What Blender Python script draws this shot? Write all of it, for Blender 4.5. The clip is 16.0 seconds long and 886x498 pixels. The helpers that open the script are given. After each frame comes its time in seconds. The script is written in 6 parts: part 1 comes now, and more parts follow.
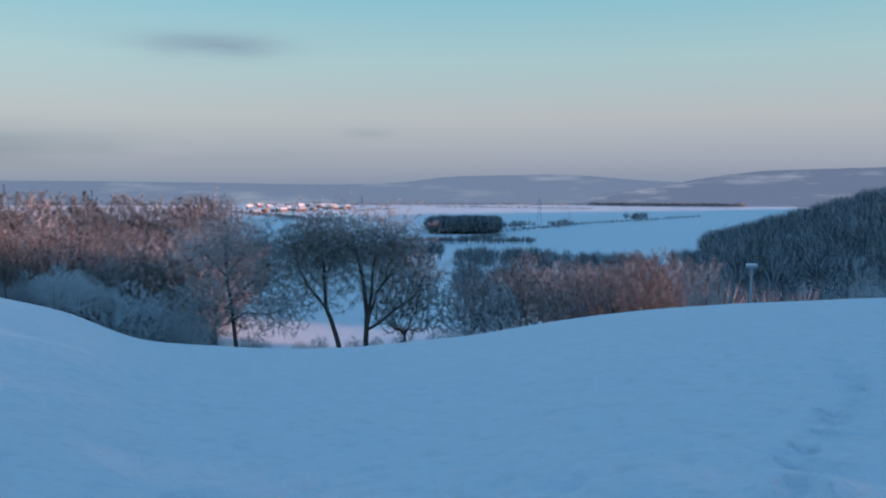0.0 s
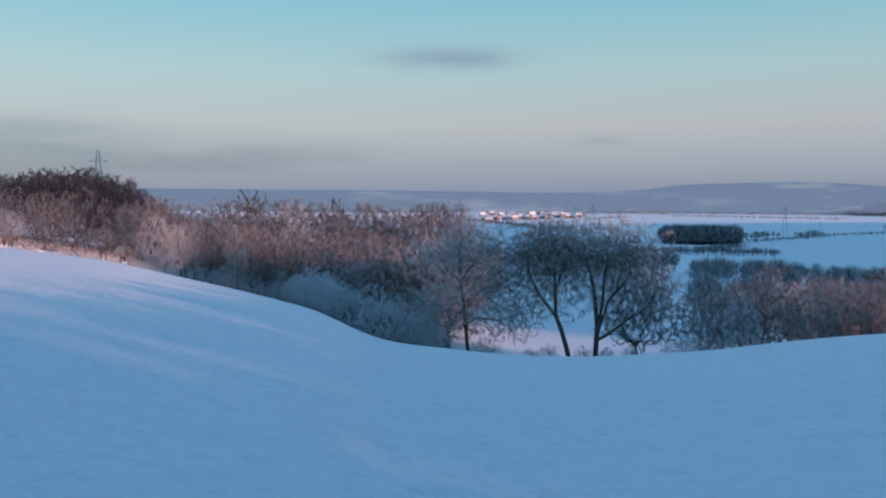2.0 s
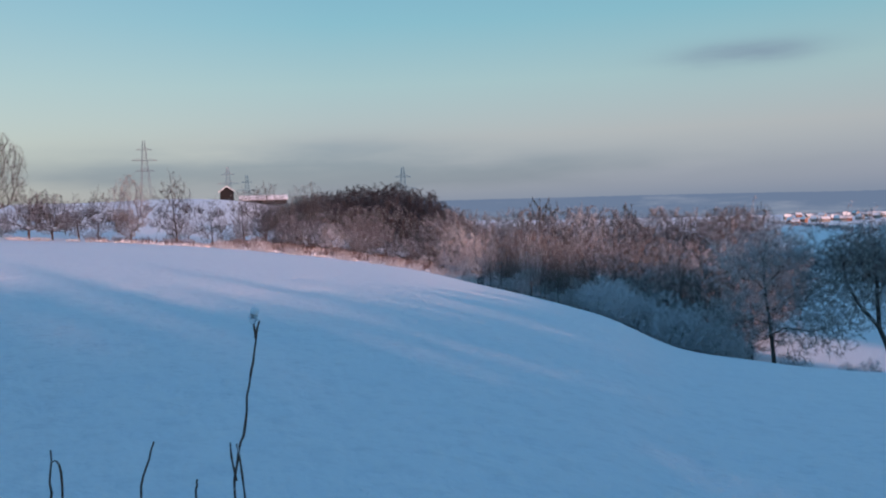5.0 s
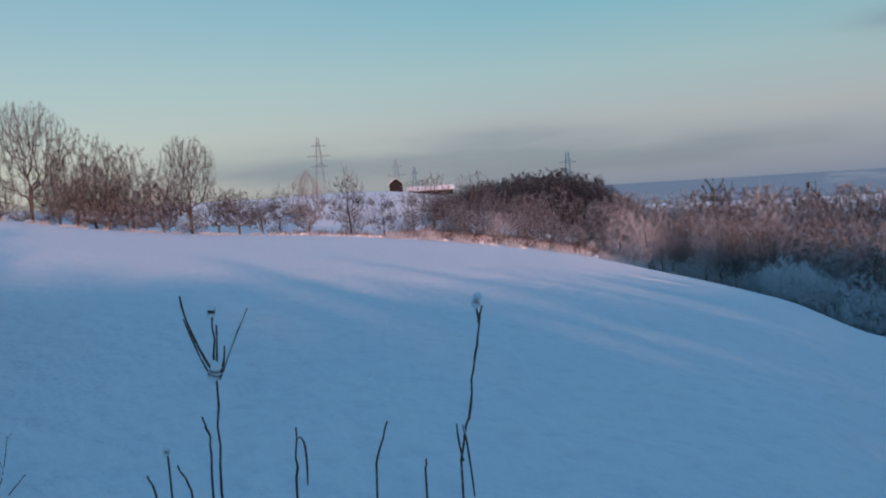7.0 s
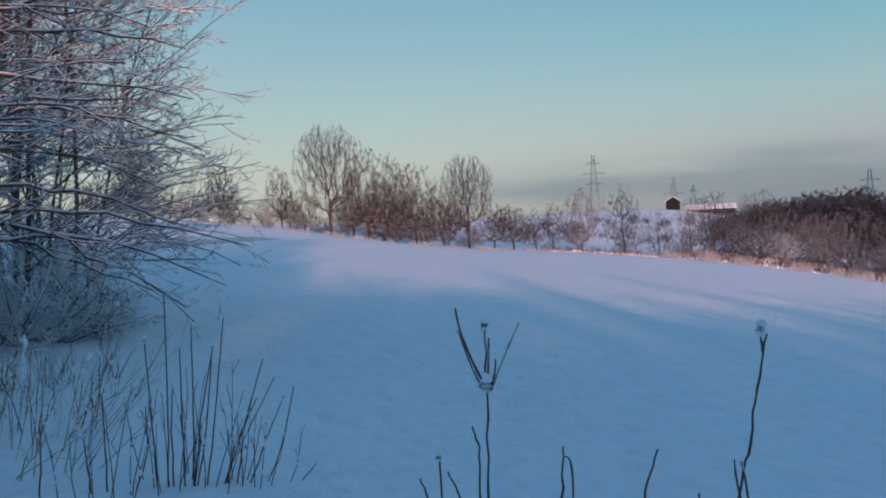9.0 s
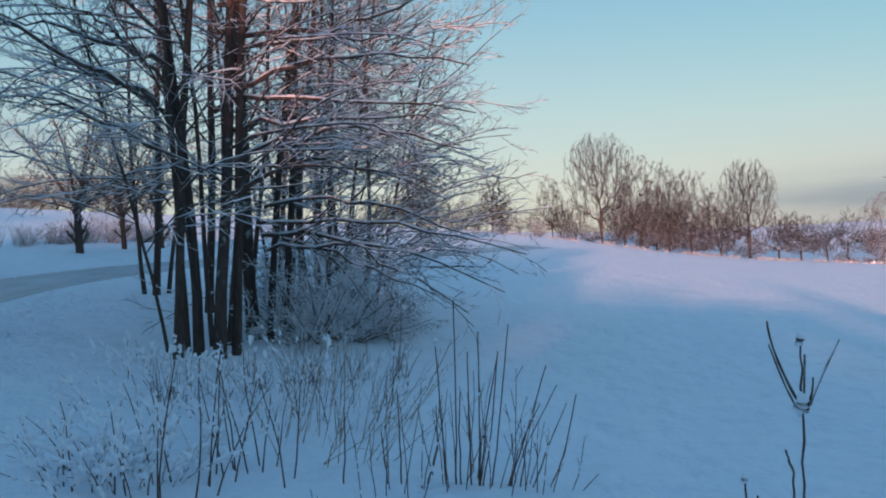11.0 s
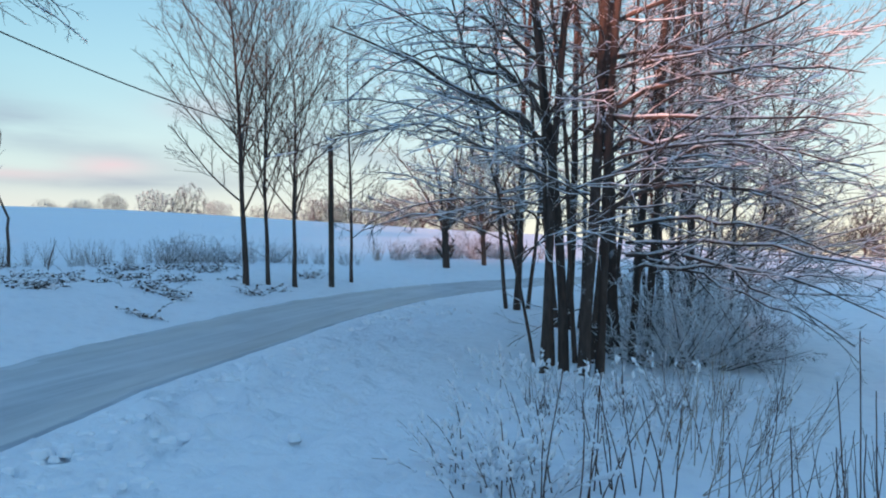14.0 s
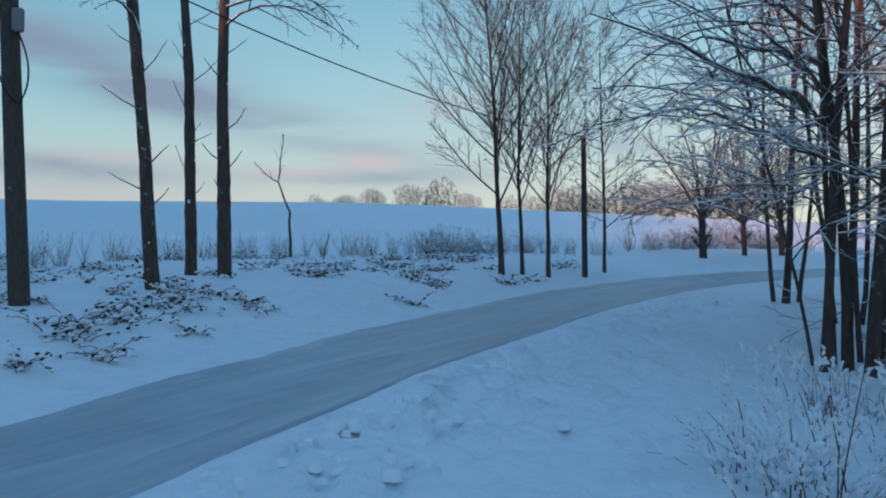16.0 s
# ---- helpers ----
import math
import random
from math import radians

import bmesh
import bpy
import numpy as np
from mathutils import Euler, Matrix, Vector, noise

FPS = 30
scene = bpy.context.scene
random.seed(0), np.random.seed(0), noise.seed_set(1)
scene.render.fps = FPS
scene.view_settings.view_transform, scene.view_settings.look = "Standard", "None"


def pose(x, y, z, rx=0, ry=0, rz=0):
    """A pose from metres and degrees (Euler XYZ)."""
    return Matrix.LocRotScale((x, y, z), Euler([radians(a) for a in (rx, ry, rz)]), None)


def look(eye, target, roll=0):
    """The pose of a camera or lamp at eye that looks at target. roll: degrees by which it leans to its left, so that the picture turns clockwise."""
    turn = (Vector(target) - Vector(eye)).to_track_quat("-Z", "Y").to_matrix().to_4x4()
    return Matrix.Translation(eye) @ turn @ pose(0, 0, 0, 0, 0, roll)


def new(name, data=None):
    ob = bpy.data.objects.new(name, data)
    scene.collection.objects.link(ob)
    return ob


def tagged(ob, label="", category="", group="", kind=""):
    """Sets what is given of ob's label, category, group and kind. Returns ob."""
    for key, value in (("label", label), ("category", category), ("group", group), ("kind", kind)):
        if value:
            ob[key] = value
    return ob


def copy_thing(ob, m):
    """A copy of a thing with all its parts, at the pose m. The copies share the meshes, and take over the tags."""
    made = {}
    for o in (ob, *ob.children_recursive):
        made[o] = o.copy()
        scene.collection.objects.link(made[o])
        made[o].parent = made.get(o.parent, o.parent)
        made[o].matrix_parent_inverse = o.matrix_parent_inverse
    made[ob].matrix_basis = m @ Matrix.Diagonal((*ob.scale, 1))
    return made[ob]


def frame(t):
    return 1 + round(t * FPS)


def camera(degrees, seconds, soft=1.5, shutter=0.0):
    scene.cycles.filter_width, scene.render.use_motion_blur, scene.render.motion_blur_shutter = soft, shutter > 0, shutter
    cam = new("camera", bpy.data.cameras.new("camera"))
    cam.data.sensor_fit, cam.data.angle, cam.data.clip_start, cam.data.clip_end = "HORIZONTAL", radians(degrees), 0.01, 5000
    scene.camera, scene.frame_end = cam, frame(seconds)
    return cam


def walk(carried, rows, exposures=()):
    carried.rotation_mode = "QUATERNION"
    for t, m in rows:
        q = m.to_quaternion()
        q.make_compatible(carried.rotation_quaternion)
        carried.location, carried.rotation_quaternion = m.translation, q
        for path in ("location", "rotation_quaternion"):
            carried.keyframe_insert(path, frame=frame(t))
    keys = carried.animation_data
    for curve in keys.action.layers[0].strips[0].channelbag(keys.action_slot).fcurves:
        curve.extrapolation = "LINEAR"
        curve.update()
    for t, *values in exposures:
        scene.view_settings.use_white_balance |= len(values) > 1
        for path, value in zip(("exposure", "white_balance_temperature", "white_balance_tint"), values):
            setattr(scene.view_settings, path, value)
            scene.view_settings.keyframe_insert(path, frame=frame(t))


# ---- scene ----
cam = camera(55.3, 16.0, soft=2.0)
walk(cam, [
    (0.0, pose(-0.023, -0.039, 1.6, 85.51, -0.01, 0.00)),
    (0.5, pose(-0.053, -0.040, 1.6, 85.46, 0.21, 4.30)),
    (1.0, pose(-0.073, -0.042, 1.6, 85.10, 0.11, 7.68)),
    (1.5, pose(-0.106, -0.051, 1.6, 85.18, 0.35, 13.04)),
    (2.0, pose(-0.117, -0.064, 1.6, 86.08, 0.08, 15.52)),
    (2.5, pose(-0.137, -0.086, 1.6, 86.07, 1.27, 17.21)),
    (3.0, pose(-0.173, -0.130, 1.6, 86.25, 1.10, 20.67)),
    (3.5, pose(-0.173, -0.105, 1.6, 86.31, 1.32, 24.75)),
    (4.0, pose(-0.183, -0.085, 1.6, 86.52, 1.76, 27.97)),
    (4.5, pose(-0.220, -0.083, 1.6, 86.82, 2.11, 31.21)),
    (5.0, pose(-0.257, -0.095, 1.6, 86.92, 2.03, 34.95)),
    (7.5, pose(-0.381, -0.211, 1.6, 87.60, 3.74, 50.36)),
    (8.0, pose(-0.349, -0.198, 1.6, 88.90, 2.87, 55.58)),
    (8.5, pose(-0.362, -0.192, 1.6, 88.20, 2.94, 59.36)),
    (9.0, pose(-0.394, -0.190, 1.6, 88.90, 2.92, 64.46)),
    (9.5, pose(-0.401, -0.192, 1.6, 89.43, 3.34, 68.46)),
    (10.0, pose(-0.419, -0.200, 1.6, 89.55, 3.55, 73.42)),
    (12.5, pose(-0.438, -0.411, 1.6, 91.65, 0.83, 94.43)),
    (13.0, pose(-0.451, -0.446, 1.6, 91.81, 0.78, 98.28)),
    (13.5, pose(-0.466, -0.481, 1.6, 92.30, 0.66, 101.56)),
    (14.0, pose(-0.438, -0.518, 1.6, 92.44, 0.53, 105.55)),
    (14.5, pose(-0.421, -0.557, 1.6, 92.59, 0.30, 109.53)),
    (15.0, pose(-0.419, -0.596, 1.6, 92.48, 0.42, 114.97)),
    (15.5, pose(-0.429, -0.634, 1.6, 92.51, 0.32, 118.68)),
    (16.0, pose(-0.364, -0.672, 1.6, 91.87, 0.12, 122.09)),
], exposures=[(0, 0.0, 6450, 9), (3.5, -0.05, 6450, 9), (5, -0.15, 6450, 9), (7.5, -0.29, 6500, 9), (10, -0.26, 6550, 9), (12.5, 0.6, 7200, 15), (14, 0.58, 7200, 15), (14.5, 0.5, 7100, 14), (16, 0.15, 6850, 12)])
# ---- light: clear winter evening, low sun behind the standpoint ----
SUN_BEARING, SUN_HEIGHT = 250.0, 10.0
sb, sh = radians(SUN_BEARING), radians(SUN_HEIGHT)
sun_way = Vector((-math.sin(sb) * math.cos(sh), math.cos(sb) * math.cos(sh), math.sin(sh)))
sun = new("sun", bpy.data.lights.new("sun", "SUN"))
sun.data.energy, sun.data.angle, sun.data.color = 4.9, radians(1.0), (1.0, 0.49, 0.38)
sun.matrix_world = look((0, 0, 60), Vector((0, 0, 60)) - sun_way)

world = bpy.data.worlds.new("world")
scene.world = world
world.use_nodes = True


class Nodes:
    """A short way to write node trees."""

    def __init__(self, tree):
        self.tree = tree
        tree.nodes.clear()

    def add(self, kind, inputs=(), **props):
        n = self.tree.nodes.new(kind)
        for k, v in props.items():
            setattr(n, k, v)
        for k, v in dict(inputs).items():
            if isinstance(v, bpy.types.NodeSocket):
                self.tree.links.new(v, n.inputs[k])
            else:
                n.inputs[k].default_value = v
        return n

    def math(self, op, a, b=0.0, c=0.0, clamp=False):
        return self.add("ShaderNodeMath", {0: a, 1: b, 2: c}, operation=op, use_clamp=clamp).outputs[0]

    def mix(self, f, a, b, blend="MIX"):
        n = self.add("ShaderNodeMix", {"Factor": f}, data_type="RGBA", blend_type=blend)
        for k, v in ((6, a), (7, b)):
            if isinstance(v, bpy.types.NodeSocket):
                self.tree.links.new(v, n.inputs[k])
            else:
                n.inputs[k].default_value = (*v, 1)
        return n.outputs[2]

    def ramp(self, f, stops):
        n = self.add("ShaderNodeValToRGB", {0: f})
        e = n.color_ramp.elements
        while len(e) < len(stops):
            e.new(0.5)
        for el, (pos, col) in zip(e, stops):
            el.position, el.color = pos, (*col, 1) if len(col) == 3 else col
        return n.outputs[0]

    def noise(self, vector, scale, detail=4.0, rough=0.55):
        return self.add("ShaderNodeTexNoise", {"Vector": vector, "Scale": scale, "Detail": detail, "Roughness": rough}).outputs[0]


def sky():
    w = Nodes(world.node_tree)
    way = w.add("ShaderNodeTexCoord").outputs["Generated"]
    part = w.add("ShaderNodeSeparateXYZ", {0: way})
    up = part.outputs[2]
    side = w.math("ARCTAN2", w.math("MULTIPLY", part.outputs[0], -1.0), part.outputs[1])  # bearing, radians
    rise = w.math("MULTIPLY", w.math("ARCSINE", up), 180 / math.pi)
    place = w.math("MULTIPLY_ADD", rise, 1 / 40.0, 0.05, clamp=True)
    east = w.ramp(place, [(0.0, (0.23, 0.29, 0.42)), (0.05, (0.25, 0.32, 0.47)), (0.09, (0.33, 0.38, 0.52)), (0.16, (0.47, 0.49, 0.55)), (0.25, (0.41, 0.59, 0.63)),
                          (0.35, (0.26, 0.56, 0.67)), (0.5, (0.17, 0.45, 0.65)), (0.75, (0.12, 0.36, 0.64)), (1.0, (0.115, 0.335, 0.655))])
    west = w.ramp(place, [(0.0, (0.55, 0.55, 0.50)), (0.05, (0.62, 0.62, 0.58)), (0.16, (0.60, 0.66, 0.62)), (0.28, (0.46, 0.64, 0.68)),
                          (0.42, (0.30, 0.56, 0.70)), (0.6, (0.15, 0.42, 0.66)), (0.8, (0.12, 0.355, 0.65)), (1.0, (0.115, 0.335, 0.655))])
    glow = w.math("MULTIPLY_ADD", w.math("COSINE", w.math("ADD", side, -radians(94))), 2.6, -1.6, clamp=True)
    base = w.mix(glow, east, west)
    # clouds: wisps low down, a lens-shaped bank, streaks over the hill
    flat = w.add("ShaderNodeCombineXYZ", {0: w.math("MULTIPLY", side, 5.0), 1: w.math("MULTIPLY", rise, 0.45), 2: 3.1}).outputs[0]
    n1 = w.noise(flat, 1.0, 5.0, 0.5)

    def bank(b, e, wide, tall, amount, tilt=0.0):
        off = w.math("ADD", side, -radians(b))
        dx = w.math("DIVIDE", off, radians(wide))
        dy = w.math("DIVIDE", w.math("SUBTRACT", w.math("ADD", rise, -e), w.math("MULTIPLY", off, tilt * 180 / math.pi)), tall)
        d = w.math("ADD", w.math("MULTIPLY", dx, dx), w.math("MULTIPLY", dy, dy))
        g = w.math("EXPONENT", w.math("MULTIPLY", d, -1.0))
        lump = w.math("MULTIPLY_ADD", n1, 3.2, -0.75)
        return w.math("MULTIPLY", w.math("MULTIPLY", g, lump, clamp=True), amount, clamp=True)

    grey = base
    for b, e, wide, tall, amount, tilt in ((15.3, 8.6, 4.2, 0.75, 1.0, 0.0), (5.0, 3.3, 1.6, 0.35, 0.5, 0.0), (46, 3.0, 13, 1.3, 1.0, 0.0), (34, 2.0, 18, 1.2, 0.9, 0.0), (57, 2.4, 10, 0.7, 0.9, 0.0),
                                           (139, 11.4, 16, 1.5, 0.95, 0.22), (152, 15.5, 12, 1.6, 0.8, 0.1), (146, 6.8, 8, 0.9, 0.8, 0.0), (128, 6.7, 6, 0.55, 0.95, 0.0), (114, 9.5, 8, 1.0, 0.5, 0.2)):
        grey = w.mix(bank(b, e, wide, tall, amount, tilt), grey, (0.20, 0.27, 0.40))
    for b, e, wide, tall, amount in ((127.2, 7.7, 2.2, 0.55, 0.9), (132, 7.0, 3.5, 0.35, 0.7), (143, 7.6, 4, 0.45, 0.45), (121, 11.5, 3, 0.9, 0.35)):
        grey = w.mix(bank(b, e, wide, tall, amount), grey, (0.60, 0.46, 0.54))
    nishita = w.add("ShaderNodeTexSky", sky_type="NISHITA", sun_disc=False, sun_elevation=sh, sun_rotation=-sb).outputs[0]
    bg1 = w.add("ShaderNodeBackground", {0: nishita, 1: 0.03}).outputs[0]
    bg2 = w.add("ShaderNodeBackground", {0: grey, 1: 0.80}).outputs[0]
    both = w.add("ShaderNodeAddShader", {0: bg1, 1: bg2}).outputs[0]
    w.add("ShaderNodeOutputWorld", {0: both})


sky()
# ---- materials ----
def material(name, build):
    m = bpy.data.materials.new(name)
    m.use_nodes = True
    n = Nodes(m.node_tree)
    shader = build(n, n.add("ShaderNodeTexCoord").outputs["Object"], n.add("ShaderNodeNewGeometry"))
    n.add("ShaderNodeOutputMaterial", {0: shader})
    return m


def principled(n, colour, rough=0.8, bump=None, strength=0.3, distance=0.02, spec=0.3):
    inputs = {"Roughness": rough, "Specular IOR Level": spec}
    if bump is not None:
        inputs["Normal"] = n.add("ShaderNodeBump", {"Height": bump, "Strength": strength, "Distance": distance}).outputs[0]
    p = n.add("ShaderNodeBsdfPrincipled", inputs)
    if isinstance(colour, bpy.types.NodeSocket):
        n.tree.links.new(colour, p.inputs["Base Color"])
    else:
        p.inputs["Base Color"].default_value = (*colour, 1)
    return p.outputs[0]


def snow_field(n, co, geo):
    fine, mid, broad = n.noise(co, 14.0, 5.0), n.noise(co, 1.1, 4.0), n.noise(co, 0.05, 3.0)
    col = n.mix(n.math("MULTIPLY_ADD", broad, 1.6, -0.3, clamp=True), (0.80, 0.83, 0.88), (0.86, 0.87, 0.89))
    col = n.mix(n.math("MULTIPLY_ADD", mid, 2.0, -0.9, clamp=True), col, (0.78, 0.81, 0.86))
    small = n.noise(co, 4.5, 4.0)
    col = n.mix(n.math("MULTIPLY_ADD", small, 4.0, -2.0, clamp=True), col, (0.74, 0.765, 0.81))
    h = n.math("ADD", n.math("MULTIPLY_ADD", small, 0.45, n.math("MULTIPLY", fine, 0.18)), mid)
    return principled(n, col, 0.65, h, 0.8, 0.16, 0.2)


def snow_clump(n, co, geo):
    f = n.noise(co, 30.0, 4.0)
    return principled(n, n.mix(f, (0.84, 0.86, 0.9), (0.9, 0.91, 0.93)), 0.6, f, 0.3, 0.01, 0.25)


def packed(n, co, geo):
    """Driven snow on the lane: ruts along it, grit, polished ice."""
    ruts = n.noise(n.add("ShaderNodeMapping", {0: co, "Scale": (0.25, 5.0, 1.0), "Rotation": (0, 0, 0.06)}).outputs[0], 1.0, 6.0, 0.6)
    patch, grit = n.noise(co, 0.7, 4.0), n.noise(co, 40.0, 3.0)
    col = n.mix(n.math("MULTIPLY_ADD", ruts, 3.0, -1.1, clamp=True), (0.33, 0.36, 0.40), (0.50, 0.53, 0.57))
    col = n.mix(n.math("MULTIPLY_ADD", patch, 2.4, -1.0, clamp=True), col, (0.54, 0.57, 0.61))
    col = n.mix(n.math("MULTIPLY_ADD", grit, 4.0, -2.5, clamp=True), col, (0.30, 0.31, 0.33))
    return principled(n, col, 0.5, n.math("ADD", ruts, n.math("MULTIPLY", grit, 0.2)), 0.5, 0.03, 0.4)


def rut_ice(n, co, geo):
    """Snow pressed to dull ice by wheels."""
    long = n.noise(n.add("ShaderNodeMapping", {0: co, "Scale": (0.35, 4.0, 1.0)}).outputs[0], 1.0, 6.0, 0.65)
    col = n.mix(n.math("MULTIPLY_ADD", long, 2.6, -0.8, clamp=True), (0.27, 0.295, 0.335), (0.44, 0.47, 0.51))
    return principled(n, col, 0.42, long, 0.3, 0.02, 0.4)


def bark(dark, light, frost, top, scale=6.0):
    """Bark with moss and streaks; snow lies where a surface looks up, frost in specks."""
    def build(n, co, geo):
        long = n.add("ShaderNodeMapping", {0: co, "Scale": (scale, scale, scale * 0.25)}).outputs[0]
        streak, speck = n.noise(long, 3.0, 5.0, 0.65), n.noise(co, 9.0 if scale < 15 else 26.0, 4.0)
        col = n.mix(n.math("MULTIPLY_ADD", streak, 2.2, -0.6, clamp=True), dark, light)
        own = n.add("ShaderNodeObjectInfo").outputs["Random"]
        col = n.mix(n.math("MULTIPLY", own, 0.35), col, tuple(0.5 * (a + b) for a, b in zip(dark, light)))
        up = n.add("ShaderNodeSeparateXYZ", {0: geo.outputs["Normal"]}).outputs[2]
        lie = n.math("MULTIPLY_ADD", n.math("MULTIPLY_ADD", speck, 0.7, up), 3.5, -3.5 * (1.35 - top), clamp=True)
        rime = n.math("MULTIPLY_ADD", speck, 3.0, n.math("MULTIPLY_ADD", own, 1.4, -2.2 + (frost - 0.5) * 2.4), clamp=True)
        white = n.math("MAXIMUM", lie, rime)
        return principled(n, n.mix(white, col, (0.83, 0.85, 0.88)), 0.85, streak, 0.5, 0.02, 0.15)
    return build


def rimed_hazy(dark, light, share, scale=0.5):
    """Leafless wood far off, its twigs partly white with rime and painted paler for haze."""
    def build(n, co, geo):
        isle = geo.outputs["Random Per Island"]
        col = n.mix(n.noise(co, scale, 4.0), dark, light)
        col = n.mix(n.math("MULTIPLY", isle, 0.4), col, tuple(0.5 * (a + b) for a, b in zip(dark, light)))
        white = n.math("MULTIPLY_ADD", isle, 1.2, share - 0.6, clamp=True)
        return principled(n, n.mix(white, col, (0.6, 0.63, 0.68)), 0.85, None, spec=0.1)
    return build


def plain(colour, rough=0.7, vary=0.25, scale=3.0, spec=0.2):
    def build(n, co, geo):
        f = n.noise(co, scale, 4.0)
        lo = tuple(c * (1 - vary) for c in colour)
        hi = tuple(min(1, c * (1 + vary)) for c in colour)
        return principled(n, n.mix(f, lo, hi), rough, f, 0.2, 0.02, spec)
    return build


SNOW = material("snow_field", snow_field)
SNOW_LOAD = material("snow_load", snow_clump)
LANE_SNOW = material("packed_snow", packed)
RUT_ICE = material("rut_ice", rut_ice)
BARK_NEAR = material("bark_near", bark((0.045, 0.034, 0.03), (0.15, 0.10, 0.08), 0.10, 0.45))
BARK_RED = material("bark_red", bark((0.038, 0.028, 0.024), (0.12, 0.082, 0.068), 0.12, 0.5))
TWIG_NEAR = material("twig_near", bark((0.05, 0.037, 0.032), (0.13, 0.095, 0.08), 0.22, 0.95))
BARK_MID = material("bark_mid", bark((0.055, 0.046, 0.041), (0.14, 0.11, 0.096), 0.22, 0.35, 3.0))
TWIG_MID = material("twig_mid", bark((0.08, 0.068, 0.063), (0.165, 0.14, 0.128), 0.5, 0.4, 2.0))
TWIG_PALE = material("twig_frosted", bark((0.085, 0.069, 0.061), (0.185, 0.15, 0.133), 0.48, 0.4, 2.0))
BARK_GREY = material("bark_grey", bark((0.04, 0.035, 0.033), (0.105, 0.086, 0.076), 0.12, 0.35, 3.0))
# Darker copy of the mid twigs: the upper trees' shade is put into the colour.
TWIG_GREY_SHADED = material("twig_grey_shaded", bark((0.04, 0.037, 0.036), (0.09, 0.081, 0.077), 0.28, 0.35, 2.0))
TWIG_SCRUB = material("twig_scrub", bark((0.04, 0.036, 0.036), (0.10, 0.088, 0.082), 0.42, 0.35, 2.0))
TWIG_RUST = material("twig_rusty", bark((0.066, 0.056, 0.052), (0.145, 0.122, 0.112), 0.44, 0.35, 2.0))
TWIG_LANE = material("twig_lane", bark((0.06, 0.05, 0.045), (0.15, 0.125, 0.105), 0.2, 0.5, 4.0))
TWIG_SHRUB = material("twig_shrub", bark((0.085, 0.078, 0.078), (0.16, 0.145, 0.14), 0.72, 0.75, 2.0))
TWIG_HERO = material("twig_edge_tree", bark((0.13, 0.10, 0.085), (0.26, 0.205, 0.175), 0.5, 0.5, 2.0))
NEEDLE = material("needles", bark((0.022, 0.027, 0.02), (0.07, 0.058, 0.04), 0.10, 0.3, 3.0))
# Far woods: besides rime, distance haze is put into the blue-grey colour.
WOODS = material("far_woods", rimed_hazy((0.07, 0.072, 0.08), (0.13, 0.128, 0.135), 0.3))
WOODS_HILL = material("hill_woods", rimed_hazy((0.05, 0.053, 0.06), (0.10, 0.102, 0.11), 0.3))
# Sun still reaches these trees; their shade is put into the dark colour.
WOODS_SHADED = material("shaded_woods", bark((0.024, 0.027, 0.033), (0.055, 0.056, 0.066), 0.12, 0.1, 0.5))
# Conifer tone lifted towards blue, haze put into the colour.
CONIFER = material("plantation", rimed_hazy((0.045, 0.055, 0.06), (0.08, 0.095, 0.10), 0.2))
DRY = material("dry_stalk", bark((0.06, 0.033, 0.026), (0.18, 0.105, 0.078), 0.16, 0.75, 20.0))
RIME_GRASS = material("rimed_grass", bark((0.11, 0.075, 0.055), (0.25, 0.18, 0.13), 0.62, 0.9, 2.0))
DRY_FROST = material("frosted_stalk", bark((0.075, 0.043, 0.034), (0.19, 0.115, 0.09), 0.45, 0.9, 20.0))
STRAW = material("straw", bark((0.20, 0.125, 0.075), (0.40, 0.27, 0.17), 0.34, 0.75, 10.0))
BANK_DRY = material("bank_weeds", bark((0.09, 0.06, 0.045), (0.22, 0.15, 0.11), 0.42, 0.8, 10.0))
LEAF = material("dead_leaf", plain((0.045, 0.03, 0.022), 0.8, 0.5, 20.0))
POLE_WOOD = material("pole_wood", bark((0.05, 0.04, 0.033), (0.13, 0.10, 0.08), 0.02, 0.2, 12.0))
STEEL_DULL = material("dull_steel", plain((0.20, 0.22, 0.25), 0.6, 0.15))
STEEL = material("pale_galvanised_steel", plain((0.36, 0.38, 0.41), 0.6, 0.15))
CABLE = material("black_cable", plain((0.02, 0.02, 0.022), 0.5, 0.1))
BOX_GREY = material("grey_box", plain((0.22, 0.22, 0.21), 0.6, 0.15))
RENDERED = material("house_plaster", plain((0.34, 0.30, 0.26), 0.8, 0.2, 0.5))
BRICK = material("house_brick", plain((0.30, 0.17, 0.12), 0.8, 0.2, 0.5))
TILE_SNOW = material("snowy_roof", plain((0.80, 0.82, 0.85), 0.7, 0.08, 0.5))
PANE = material("window_glass", plain((0.03, 0.035, 0.045), 0.15, 0.1, 1.0, 0.5))
TIMBER = material("dark_timber", plain((0.016, 0.016, 0.018), 0.8, 0.3, 2.0))


